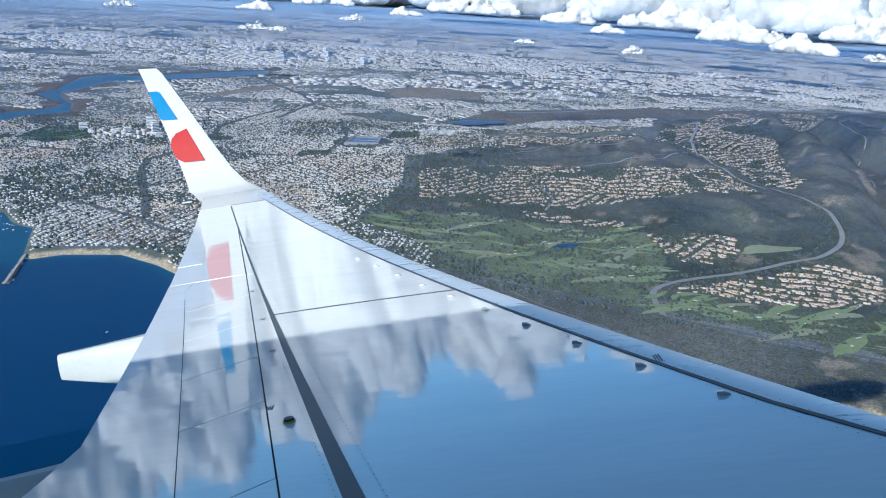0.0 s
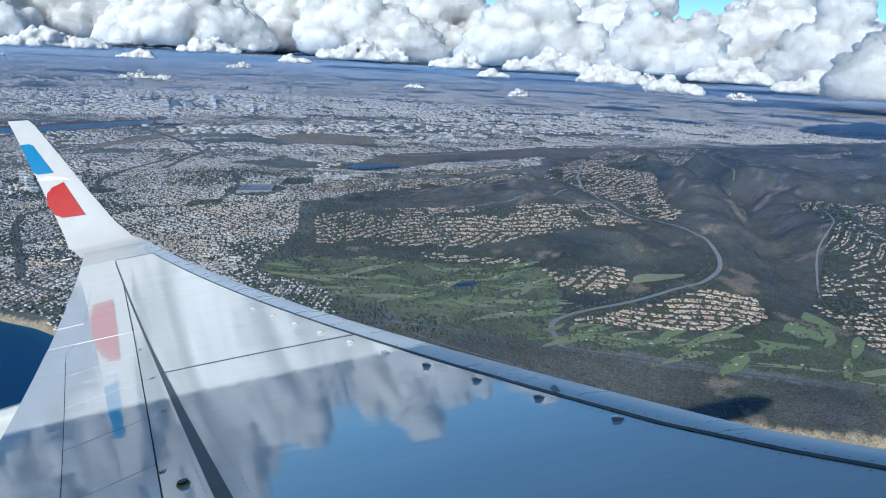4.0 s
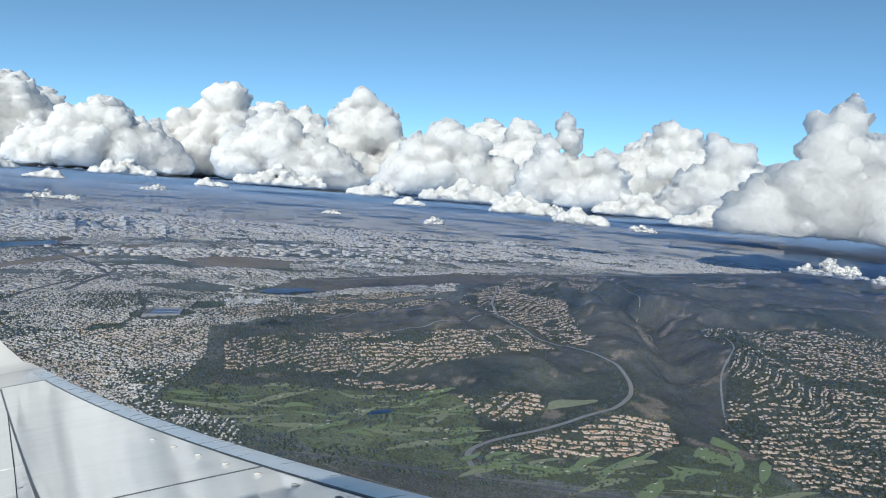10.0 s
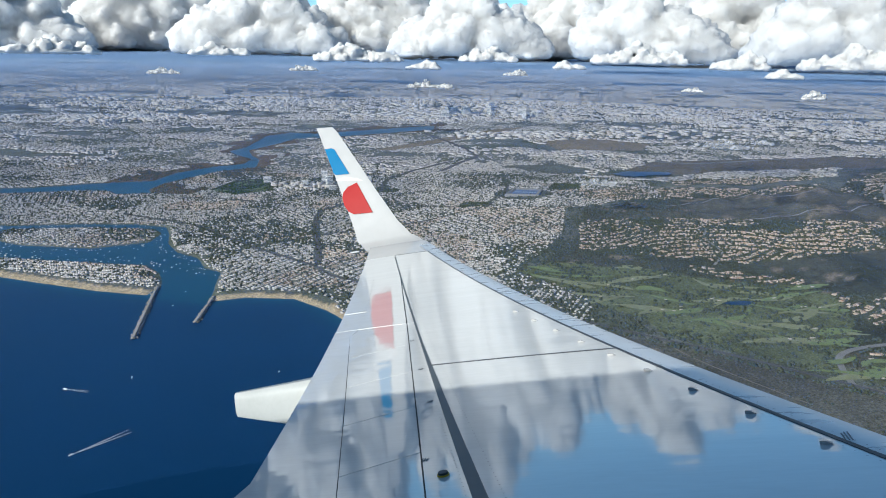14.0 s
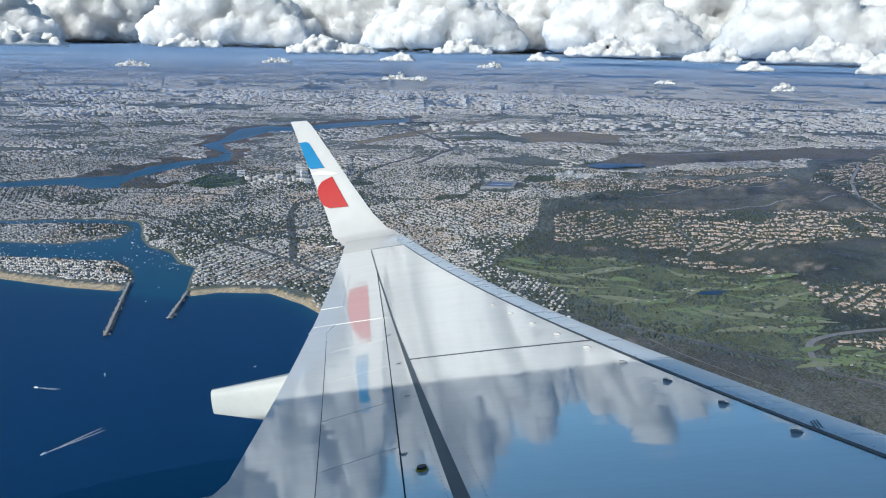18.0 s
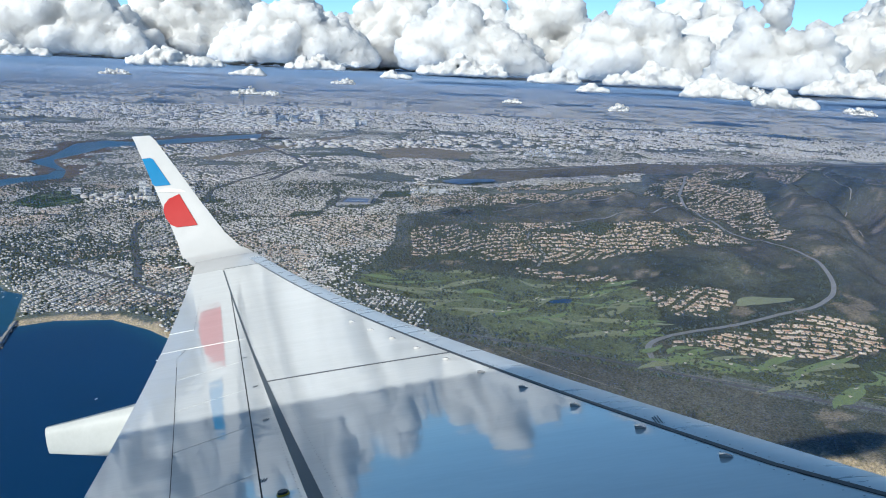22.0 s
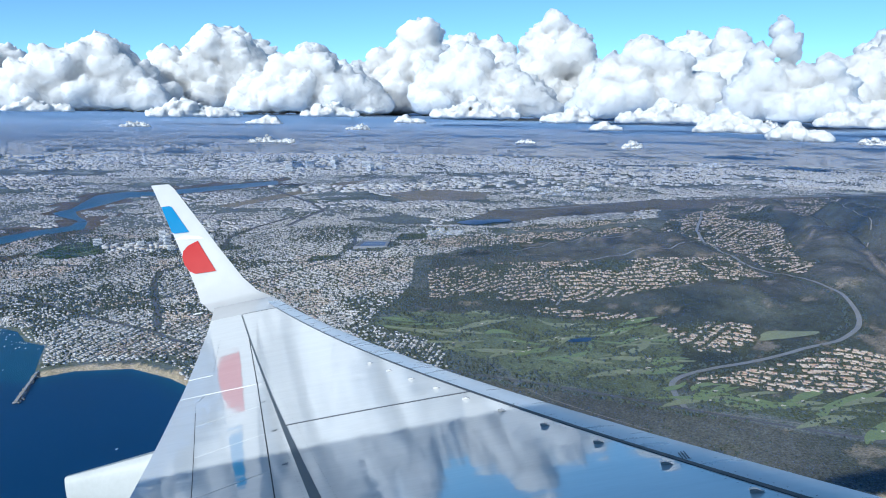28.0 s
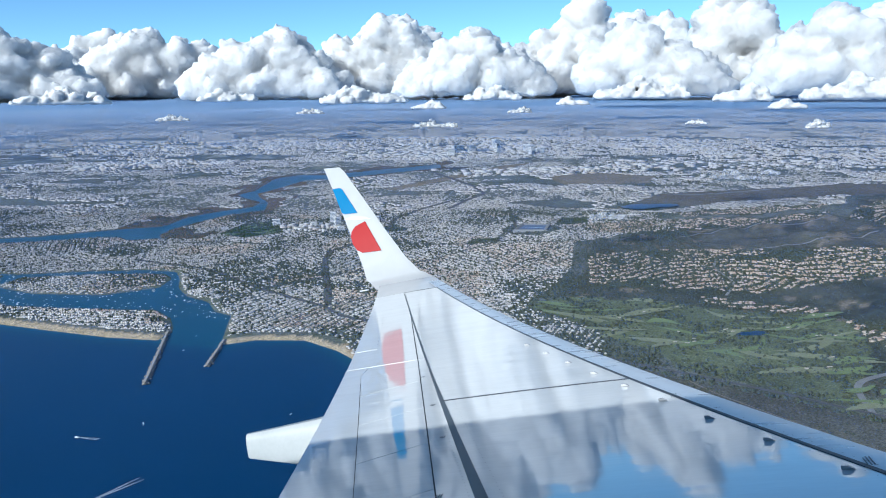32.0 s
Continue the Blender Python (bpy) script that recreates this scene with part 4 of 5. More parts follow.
# bearing, distance, degrees of the top above eye level, degrees across, flatness
BANK = [(-47, 3300, 4.2, 15, 1), (-38, 2900, 4.7, 13, 1), (-29, 3300, 4.6, 15, 1), (-20, 2700, 5.2, 13, 1), (-11.5, 2900, 6.6, 13, 0), (-4.5, 2300, 5.3, 12, 1), (2, 2600, 7.0, 13, 0), (8.5, 2000, 5.4, 12, 1),
        (14, 2200, 8.3, 13, 0), (21, 1750, 6.0, 12, 1), (26, 2300, 6.5, 13, 1), (30.5, 1600, 7.0, 10, 0), (36, 1900, 6.6, 14, 1), (41.5, 1300, 5.8, 10, 1), (48.5, 760, 9.0, 15, 0), (60, 820, 12.5, 16, 0), (73, 860, 14.0, 18, 0), (88, 880, 14.0, 20, 0),
        (-33, 4200, 4.4, 18, 1), (-9, 4100, 5.8, 18, 1), (9, 3800, 6.0, 18, 1), (23, 3600, 6.0, 16, 1), (38, 3000, 6.2, 16, 1)]
BASE = 41.0
for i, (az, dist, up, across, flat) in enumerate(BANK):
    base = BASE - 11.0 * min(max((dist - 1700) / 900, 0), 1)
    cloud_at(az, dist, base, dist * radians(across), EYE.z - base + dist * math.tan(radians(up)), 100 + i, n=9 + 3 * flat, flat=flat, voxel=max(1.0, dist * 0.0019))
LOOSE = [(-13, 1250, 36, 150, 36), (-23, 1500, 38, 120, 30), (-34, 1400, 38, 160, 34), (-3, 1300, 38, 110, 30), (3, 1000, 36, 46, 14), (8, 1350, 38, 170, 44), (15, 1150, 37, 90, 30), (22, 1250, 38, 150, 46), (27, 900, 35, 90, 30), (31.5, 760, 33, 60, 22),
         (35, 1250, 38, 130, 48), (40.5, 1000, 36, 90, 34), (-42, 1100, 37, 90, 22), (18, 860, 35, 40, 13), (-8, 900, 35, 44, 13)]
for i, (az, dist, base, wide, tall) in enumerate(LOOSE):
    cloud_at(az, dist, base, wide, tall, 200 + i, n=7, voxel=max(0.6, dist * 0.0014), material=PUFF, label="loose white cumulus below the cloud bank")
SMALL = [(-17, 900, 31, 34, 9), (-1, 860, 31, 30, 9), (20, 659, 26, 20, 9), (12, 706, 26, 20, 6), (-7.5, 661, 26, 40, 9), (29.5, 1000, 32, 60, 20), (-27, 820, 29, 34, 8), (36, 800, 30, 30, 10)]
for i, (az, dist, base, wide, tall) in enumerate(SMALL):
    cloud_at(az, dist, base, wide, tall, 300 + i, n=4, deep=wide * 0.7, material=SHRED, voxel=0.4, label="small ragged fair-weather cloud")
for i, (az, dist, base, wide, tall) in enumerate([(6, 252, 16, 15, 3.4), (15, 370, 17, 26, 5), (17.2, 385, 18, 12, 3.4), (48.8, 560, 21, 50, 15), (53, 540, 21, 30, 11), (25.6, 559, 20, 20, 5), (-9, 520, 20, 24, 4)]):
    cloud_at(az, dist, base, wide, tall, 400 + i, n=3, deep=wide * 0.6, material=WISP if dist < 520 else SHRED, voxel=0.3, label="thin ragged wisp of cloud")


# ---------------------------------------------------------------- flat sheet standing in for haze over the plain
def make_haze():
    m, t, p = nodes_of("haze_sheet")
    t.nodes.remove(p)
    c = t.nodes.new("ShaderNodeTexCoord")
    ln = t.nodes.new("ShaderNodeVectorMath")
    ln.operation = "LENGTH"
    t.links.new(c.outputs["Object"], ln.inputs[0])
    # airlight put into an added sheet: bluer near, paler and denser far off
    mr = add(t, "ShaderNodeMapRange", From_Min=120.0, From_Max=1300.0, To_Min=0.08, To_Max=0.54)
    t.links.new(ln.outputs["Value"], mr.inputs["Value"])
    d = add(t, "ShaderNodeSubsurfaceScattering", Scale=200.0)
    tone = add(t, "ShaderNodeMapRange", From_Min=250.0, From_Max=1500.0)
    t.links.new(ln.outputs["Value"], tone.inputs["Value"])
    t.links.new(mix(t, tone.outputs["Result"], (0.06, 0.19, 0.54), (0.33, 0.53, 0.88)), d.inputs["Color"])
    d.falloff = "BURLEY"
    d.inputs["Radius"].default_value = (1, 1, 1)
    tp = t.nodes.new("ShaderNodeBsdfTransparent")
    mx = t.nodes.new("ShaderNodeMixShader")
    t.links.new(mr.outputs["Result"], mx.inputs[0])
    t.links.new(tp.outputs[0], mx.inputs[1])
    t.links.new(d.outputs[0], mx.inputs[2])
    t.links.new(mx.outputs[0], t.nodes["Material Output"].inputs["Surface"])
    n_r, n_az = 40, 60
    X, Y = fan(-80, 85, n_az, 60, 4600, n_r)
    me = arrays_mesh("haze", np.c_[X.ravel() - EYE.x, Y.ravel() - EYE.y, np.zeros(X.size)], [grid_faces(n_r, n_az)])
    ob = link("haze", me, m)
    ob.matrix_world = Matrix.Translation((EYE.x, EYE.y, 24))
    tagged(ob, "flat blue sheet standing in for haze over the plain", "haze", kind="structure")


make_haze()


# ---------------------------------------------------------------- roads, ponds and links
def ribbon(name, line, width, material, label, category="road", up=0.06, smooth_steps=8, kind="structure"):
    """A strip that follows the land along a smooth line."""
    pts = [Vector((x, y, 0)) for x, y in line]
    path = []
    for i in range(len(pts) - 1):
        a, b, c, d = pts[max(i - 1, 0)], pts[i], pts[i + 1], pts[min(i + 2, len(pts) - 1)]
        for k in range(smooth_steps):
            t = k / smooth_steps
            path.append(0.5 * ((2 * b) + (c - a) * t + (2 * a - 5 * b + 4 * c - d) * t * t + (3 * b - a - 3 * c + d) * t ** 3))
    path.append(pts[-1])
    xy = np.array([(p.x, p.y) for p in path])
    tan = np.gradient(xy, axis=0)
    tan /= np.linalg.norm(tan, axis=1)[:, None] + 1e-9
    nor = np.c_[-tan[:, 1], tan[:, 0]]
    cols = [xy + nor * width * k for k in (0.5, 0.17, -0.17, -0.5)]
    P = np.stack(cols, 1).reshape(-1, 2)
    z = np.maximum(height(P[:, 0], P[:, 1])[0], 0.02).reshape(-1, 4)
    z = np.repeat(z.max(1)[:, None], 4, 1) + up
    me = arrays_mesh(name, np.c_[P, z.ravel()], [grid_faces(len(xy), 4)])
    ob = link(name, me, material)
    tagged(ob, label, category, kind=kind)
    return ob


def blob(name, cx, cy, rx, ry, turn, material, seed, label, category, group="", up=0.07, kind="", bend=0.0):
    """A patch with a wandering rim, draped over the land."""
    r = np.random.default_rng(seed)
    n, m = 28, 5
    t = np.linspace(0, 2 * math.pi, n, endpoint=False)
    rim = 1 + 0.22 * np.sin(2 * t + r.uniform(0, 6)) + 0.14 * np.sin(3 * t + r.uniform(0, 6)) + 0.08 * np.sin(5 * t + r.uniform(0, 6))
    ca, sa = math.cos(turn), math.sin(turn)
    P = []
    for k in range(m + 1):
        u, v = rx * rim * np.cos(t) * k / m, ry * rim * np.sin(t) * k / m
        v = v + bend * ry * ((u / rx) ** 2 - 0.5)
        P.append(np.c_[cx + ca * u - sa * v, cy + sa * u + ca * v])
    P = np.concatenate(P)
    z = np.maximum(height(P[:, 0], P[:, 1])[0], 0.02) + up
    i = np.arange((m + 1) * n).reshape(m + 1, n)
    q = np.stack([i[:-1], np.roll(i[:-1], -1, 1), np.roll(i[1:], -1, 1), i[1:]], -1).reshape(-1, 4)[:, ::-1]
    me = smoothed(arrays_mesh(name, np.c_[P, z], [q]))
    ob = link(name, me, material)
    tagged(ob, label, category, group, kind)
    return ob


ROADS = [("road", COAST_ROAD, 1.0, "grey coast highway"), ("road", PARKWAY, 1.3, "pale curving parkway up the hills"), ("road", VALLEY, 1.7, "grey avenue through the town"),
         ("road", [(75, 198), (80, 210), (78, 220), (79, 229), (85, 240), (98, 246), (112, 247), (130, 252), (152, 262)], 0.8, "pale winding hill road"),
         ("road", [(-90, 372), (-46, 388), (-10, 398), (30, 407), (66, 404), (106, 393), (160, 420), (223, 452), (320, 462), (420, 480)], 2.2, "pale freeway across the plain"),
         ("road", [(-20, 350), (-12, 380), (-6, 398), (-14, 430), (-30, 470), (-52, 520)], 2.2, "grey freeway interchange road"),
         ("road", [(-30, 412), (-16, 404), (-6, 398), (4, 386), (8, 372)], 1.2, "pale interchange ramp"),
         ("road", [(50, 143), (56, 133), (64, 124), (72, 116)], 0.25, "dusty track on the bluff"),
         ("road", [(72, 132), (90, 122), (112, 114), (140, 106), (170, 96)], 0.25, "dusty track on the bluff"),
         ("road", [(222, 229), (215, 206), (206, 190), (190, 177), (178, 163), (166, 147)], 0.6, "pale winding ridge road"),
         ("road", [(204, 232), (214, 262), (240, 292), (252, 330), (300, 348)], 0.45, "dusty track along the ridge"),
         ("road", [(-62, 200), (-40, 222), (-14, 240), (6, 262), (14, 300), (10, 345)], 0.9, "grey town avenue"),
         ("road", [(-128, 262), (-100, 268), (-70, 262), (-40, 268), (0, 262)], 0.9, "grey town avenue"),
         ("road", [(-120, 330), (-80, 338), (-40, 330), (0, 336), (40, 326), (80, 300)], 1.0, "pale town avenue"),
         ("road", [(-330, 300), (-240, 300), (-190, 290), (-170, 330), (-120, 370)], 1.1, "pale town avenue"),
         ("road", [(-260, 350), (-200, 345), (-160, 352), (-110, 375)], 1.1, "grey town avenue"),
         ("road", [(-2, 268), (30, 262), (62, 268), (96, 274), (132, 286), (158, 300)], 0.7, "pale road along the dry valley")]
for nm, line, w, lab in ROADS:
    ribbon(nm, line, w, DUST if "dusty" in lab else PALE_ROAD if "pale" in lab else ASPHALT, lab)


def make_pond():
    z = lift(21, 287) + 0.5
    base = empty("reservoir", Matrix.Translation((21, 287, z)), "dark blue covered reservoir inside a pale concrete rim", "reservoir")
    out = [(-6.6, -5.6), (5.0, -4.9), (6.7, 6.4), (-3.6, 7.0)]
    bm = bmesh.new()
    lo = [bm.verts.new((x * 0.86, y * 0.86, 0.05)) for x, y in out]
    hi = [bm.verts.new((x, y, 0.5)) for x, y in out]
    ou = [bm.verts.new((x * 1.13, y * 1.13, 0.5)) for x, y in out]
    sk = [bm.verts.new((x * 1.25, y * 1.25, -1.8)) for x, y in out]
    for A, B in ((lo, hi), (hi, ou), (ou, sk)):
        for k in range(4):
            bm.faces.new((A[k], A[(k + 1) % 4], B[(k + 1) % 4], B[k]))
    bmesh.ops.recalc_face_normals(bm, faces=bm.faces)
    part("rim", bm, PALE_ROAD, base, "pale concrete embankment")
    bm = bmesh.new()
    bm.faces.new([bm.verts.new((x * 0.87, y * 0.87, 0.08)) for x, y in out])
    part("cover", bm, POOL, base, "dark blue cover")
    bm = bmesh.new()
    box(bm, 0.4, 0.5, 0.16, 8.6, 0.2, 0.05)
    part("ridge", bm, PALE, base, "pale seam across the cover")


make_pond()
blob("lake", 76, 350, 13, 7, 0.2, HARBOUR, 3, "calm grey-blue lake between houses", "lake", up=0.7, kind="structure")
blob("lake", 74, 168, 3.0, 1.6, 0.3, HARBOUR, 8, "small dark pond on the golf links", "pond", up=0.2, kind="structure")
gr = np.random.default_rng(21)
made = 0
while made < 74:
    x, y = gr.uniform(14, 156), gr.uniform(97, 200)
    xa, ya = np.array([x]), np.array([y])
    if not (inside(GOLF, xa, ya)[0] or inside(GOLF_EAST, xa, ya)[0]):
        continue
    L = gr.uniform(4.0, 9.5)
    blob("fairway", x, y, L, gr.uniform(0.7, 1.5), gr.uniform(-0.6, 0.9), GRASS if gr.random() < 0.6 else PALE_GRASS, 50 + made, "mown green golf fairway", "fairway", "golf fairways", bend=gr.uniform(-2.2, 2.2), up=0.07 + 0.005 * made)
    if made % 2 == 0:
        blob("bunker", x + gr.uniform(-2, 2), y + gr.uniform(-1, 1), gr.uniform(0.3, 0.7), gr.uniform(0.2, 0.35), 0.4, SAND, 150 + made, "pale sand bunker beside a fairway", "bunker", "golf bunkers", up=0.5 + 0.004 * made)
    made += 1
for k, (x, y, a, b2, tn) in enumerate([(12.5, 143, 2.0, 8.5, -0.25), (31, 140, 1.8, 8.5, -0.25), (127, 165, 8.5, 2.8, 0.3), (144, 126, 3.0, 5.0, -0.4), (153, 134, 2.6, 4.6, -0.5)]):
    blob("fairway", x, y, a, b2, tn, GRASS if k != 2 else PALE_GRASS, 250 + k, "long mown green fairway", "fairway", "golf fairways", up=0.46 + 0.004 * k)
for k in range(14):
    x, y = gr.uniform(-110, -86), gr.uniform(280, 314)
    if inside(GOLF_CLUB, np.array([x]), np.array([y]))[0]:
        blob("fairway", x, y, gr.uniform(3, 6), 1.4, gr.uniform(0, 2), GRASS, 270 + k, "green club golf fairway", "fairway", "golf fairways")


# ---------------------------------------------------------------- jetties, surf and boats
def make_jetty(a, b, seed):
    r = np.random.default_rng(seed)
    base = empty("jetty", Matrix.Translation((a[0], a[1], 0)), "long grey rubble jetty with a pale concrete crest", "jetty", "harbour jetties")
    d = np.array(b) - np.array(a)
    L = np.hypot(*d)
    d = d / L
    n = np.array((-d[1], d[0]))
    V, F, o = [], [], 0
    v, f = ICO[1]
    for k in range(int(L * 16)):
        s, w = r.uniform(-0.5, L + 0.3), r.normal() * 0.30
        rad = r.uniform(0.14, 0.27)
        q = d * s + n * w
        V.append(v * rad * r.uniform(0.7, 1.25, (len(v), 1)) + np.array((q[0], q[1], max(0.02, 0.38 - abs(w) * 0.42))))
        F.append(f + o)
        o += len(v)
    me = arrays_mesh("rubble", np.concatenate(V), [np.concatenate(F)])
    ob = link("rubble", me, ROCK, base)
    ob["kind"] = "stuff"
    bm = bmesh.new()
    vs = box(bm, L / 2, 0, 0.42, L * 0.97, 0.36, 0.22)
    c = part("crest", bm, CONCRETE, base, "pale worn concrete crest")
    c.matrix_basis = pose(0, 0, 0, 0, 0, math.degrees(math.atan2(d[1], d[0])))


make_jetty((-70.4, 160.0), (-59.0, 127.5), 1)
make_jetty((-53.4, 155.0), (-50.4, 138.6), 2)
for line, w in (([(24, 124.2), (36, 120.2), (50, 113.2), (66, 103.2), (85, 92.2), (110, 82.2), (140, 72.2), (200, 51.2)], 0.35), ([(8, 129.8), (14, 125.8), (24, 124.2)], 0.4), ([(36, 119.2), (50, 112.2), (66, 102.2)], 0.22)):
    P = [(x, y) for x, y in line]
    ribbon("surf", P, w, FOAM, "thin broken line of white surf", "surf", up=0.05, kind="structure")


def make_boat(x, y, turn, size, wake, label):
    b = empty("motor_boat", pose(x, y, 0, 0, 0, turn), label, "boat", "boats off the coast")
    bm = bmesh.new()
    prof = [(-0.5, 0.14), (-0.2, 0.16), (0.15, 0.14), (0.38, 0.07), (0.5, 0.004)]
    lo, hi = [], []
    for sgn in (1, -1):
        for px, w in (prof if sgn > 0 else prof[::-1]):
            lo.append(bm.verts.new((px * size * 0.94, sgn * w * size * 0.75, -0.03 * size)))
            hi.append(bm.verts.new((px * size, sgn * w * size, 0.14 * size)))
    k = len(lo)
    for i in range(k):
        bm.faces.new((lo[i], lo[(i + 1) % k], hi[(i + 1) % k], hi[i]))
    bm.faces.new(hi)
    bmesh.ops.recalc_face_normals(bm, faces=bm.faces)
    part("hull", bm, BOAT, b)
    bm = bmesh.new()
    box(bm, -0.05 * size, 0, 0.2 * size, 0.34 * size, 0.18 * size, 0.13 * size, 0.02 * size)
    part("cabin", bm, BOAT, b)
    if wake:
        bm = bmesh.new()
        for s in (1, -1):
            n = 8
            rows = []
            for k in range(n + 1):
                u = k / n
                mid = s * (0.02 + 0.055 * wake * u)
                half = 0.03 + 0.022 * wake * u * (1 - u)
                rows.append([bm.verts.new((-0.4 * size - wake * u, mid - half, 0.05)), bm.verts.new((-0.4 * size - wake * u, mid + half, 0.05))])
            for a, c in zip(rows, rows[1:]):
                bm.faces.new((a[0], c[0], c[1], a[1]))
        part("wake", bm, FOAM, b, "white foam wake")


for x, y, turn, size, wk in ((-59, 104, 176, 0.9, 4.2), (-50, 110.5, 120, 0.8, 0.8), (-45, 84, 238, 0.9, 9.0), (-24, 117, 60, 0.6, 0), (-18, 134, 10, 0.6, 0), (-60.5, 148, 250, 0.6, 0), (-62, 158, 80, 0.5, 0), (30, 96, 20, 0.4, 0), (2, 128, 20, 0.5, 0)):
    make_boat(x, y, turn, size, wk, "small white motor boat trailing a wake" if wk else "small white boat lying on the sea")


def moored_boats():
    r = np.random.default_rng(5)
    V, F, o = [], [], 0
    hull = np.array([(-0.5, -0.13, 0), (-0.5, 0.13, 0), (0.2, 0.14, 0), (0.5, 0, 0), (0.2, -0.14, 0), (-0.5, -0.16, 0.16), (-0.5, 0.16, 0.16), (0.2, 0.17, 0.16), (0.55, 0, 0.18), (0.2, -0.17, 0.16), (-0.2, 0, 0.36)])
    fac = np.array([(0, 1, 6), (0, 6, 5), (1, 2, 7), (1, 7, 6), (2, 3, 8), (2, 8, 7), (3, 4, 9), (3, 9, 8), (4, 0, 5), (4, 5, 9), (5, 6, 10), (6, 7, 10), (7, 8, 10), (8, 9, 10), (9, 5, 10)])
    k = 0
    while k < 330:
        x, y = r.uniform(-200, -60), r.uniform(172, 262)
        xa, ya = np.array([x]), np.array([y])
        h, sd = height(xa, ya)
        if sd[0] > -0.6 or sd[0] < -9 or (r.random() > 0.35 and sd[0] < -3.5):
            continue
        s, a = r.uniform(0.28, 0.58), r.normal(1.2, 0.25)
        p = hull * s
        V.append(np.c_[x + p[:, 0] * math.cos(a) - p[:, 1] * math.sin(a), y + p[:, 0] * math.sin(a) + p[:, 1] * math.cos(a), p[:, 2]])
        F.append(fac + o)
        o += len(hull)
        k += 1
    ob = link("moored_boats", arrays_mesh("moored_boats", np.concatenate(V), [np.concatenate(F)]), BOAT)
    tagged(ob, "hundreds of small white boats moored in the harbour", "boats", kind="stuff")


moored_boats()


# ---------------------------------------------------------------- tall buildings
def make_tower(x, y, w, d, h, turn, floors, label, mat=None, category="building", group="office towers"):
    z = lift(x, y)
    b = empty("office_tower", pose(x, y, z - 0.1, 0, 0, turn), label, category, group)
    bm = bmesh.new()
    box(bm, 0, 0, h / 2, w, d, h)
    part("body", bm, mat or OFFICE, b)
    for k in range(floors):
        zz = h * (k + 0.75) / (floors + 0.5)
        bm = bmesh.new()
        box(bm, 0, 0, zz, w + 0.03, d + 0.03, h / floors * 0.42)
        part("window_band", bm, GLASS_BAND, b)
    bm = bmesh.new()
    box(bm, w * 0.1, 0, h + 0.12, w * 0.4, d * 0.45, 0.26)
    part("roof_plant", bm, CONCRETE, b)


for x, y, w, d, h, tn, fl in ((-53.5, 270, 1.9, 1.9, 3.6, 20, 8), (-49.5, 276, 2.2, 1.6, 4.4, 25, 9), (-46.5, 279, 1.6, 1.6, 4.0, 25, 9), (-42.5, 277, 1.5, 1.5, 4.2, 20, 9), (-50.5, 265, 2.0, 1.4, 2.8, 40, 6), (-45, 268, 1.7, 1.5, 3.2, 15, 7), (-40, 262, 1.5, 1.5, 3.0, 15, 7),
                                (-72, 264, 2.4, 1.3, 2.0, 30, 4), (-38, 270, 1.8, 1.4, 2.2, 30, 5), (-58, 262, 1.8, 1.5, 1.6, 30, 4), (-47, 256, 2.0, 1.5, 1.5, 30, 4)):
    make_tower(-62 + 1.3 * (x + 48), 313 + 1.3 * (y - 270), w * 1.35, d * 1.35, h * 1.4, tn, fl, "pale concrete office tower with dark window bands")
tw = np.random.default_rng(77)
for k in range(16):
    x, y = tw.uniform(-60, 40), tw.uniform(640, 760)
    make_tower(x, y, tw.uniform(4, 7), tw.uniform(3, 5), tw.uniform(3.5, 7.5), tw.uniform(0, 60), 6, "distant white office block on the plain", group="distant office blocks")


# ---------------------------------------------------------------- houses and trees
def free(x, y):
    """Where buildings may stand."""
    z, sd = height(x, y)
    ok = (sd > 0.9) & ~((away(COAST, x, y) < np.where(x < -22, 5.0, np.where(x < 22, 1.6, 4.0))))
    for g in (GOLF, GOLF_EAST, GOLF_CLUB, BLUFF, *PARKS):
        ok &= ~inside(g, x, y)
    for _, line, w, _l in ROADS:
        ok &= away(line, x, y) > w * 0.5 + 0.45
    ok &= np.hypot((x - 21) / 12, (y - 287) / 12) > 1
    ok &= np.hypot((x - 76) / 16, (y - 350) / 10) > 1
    return ok, z, sd


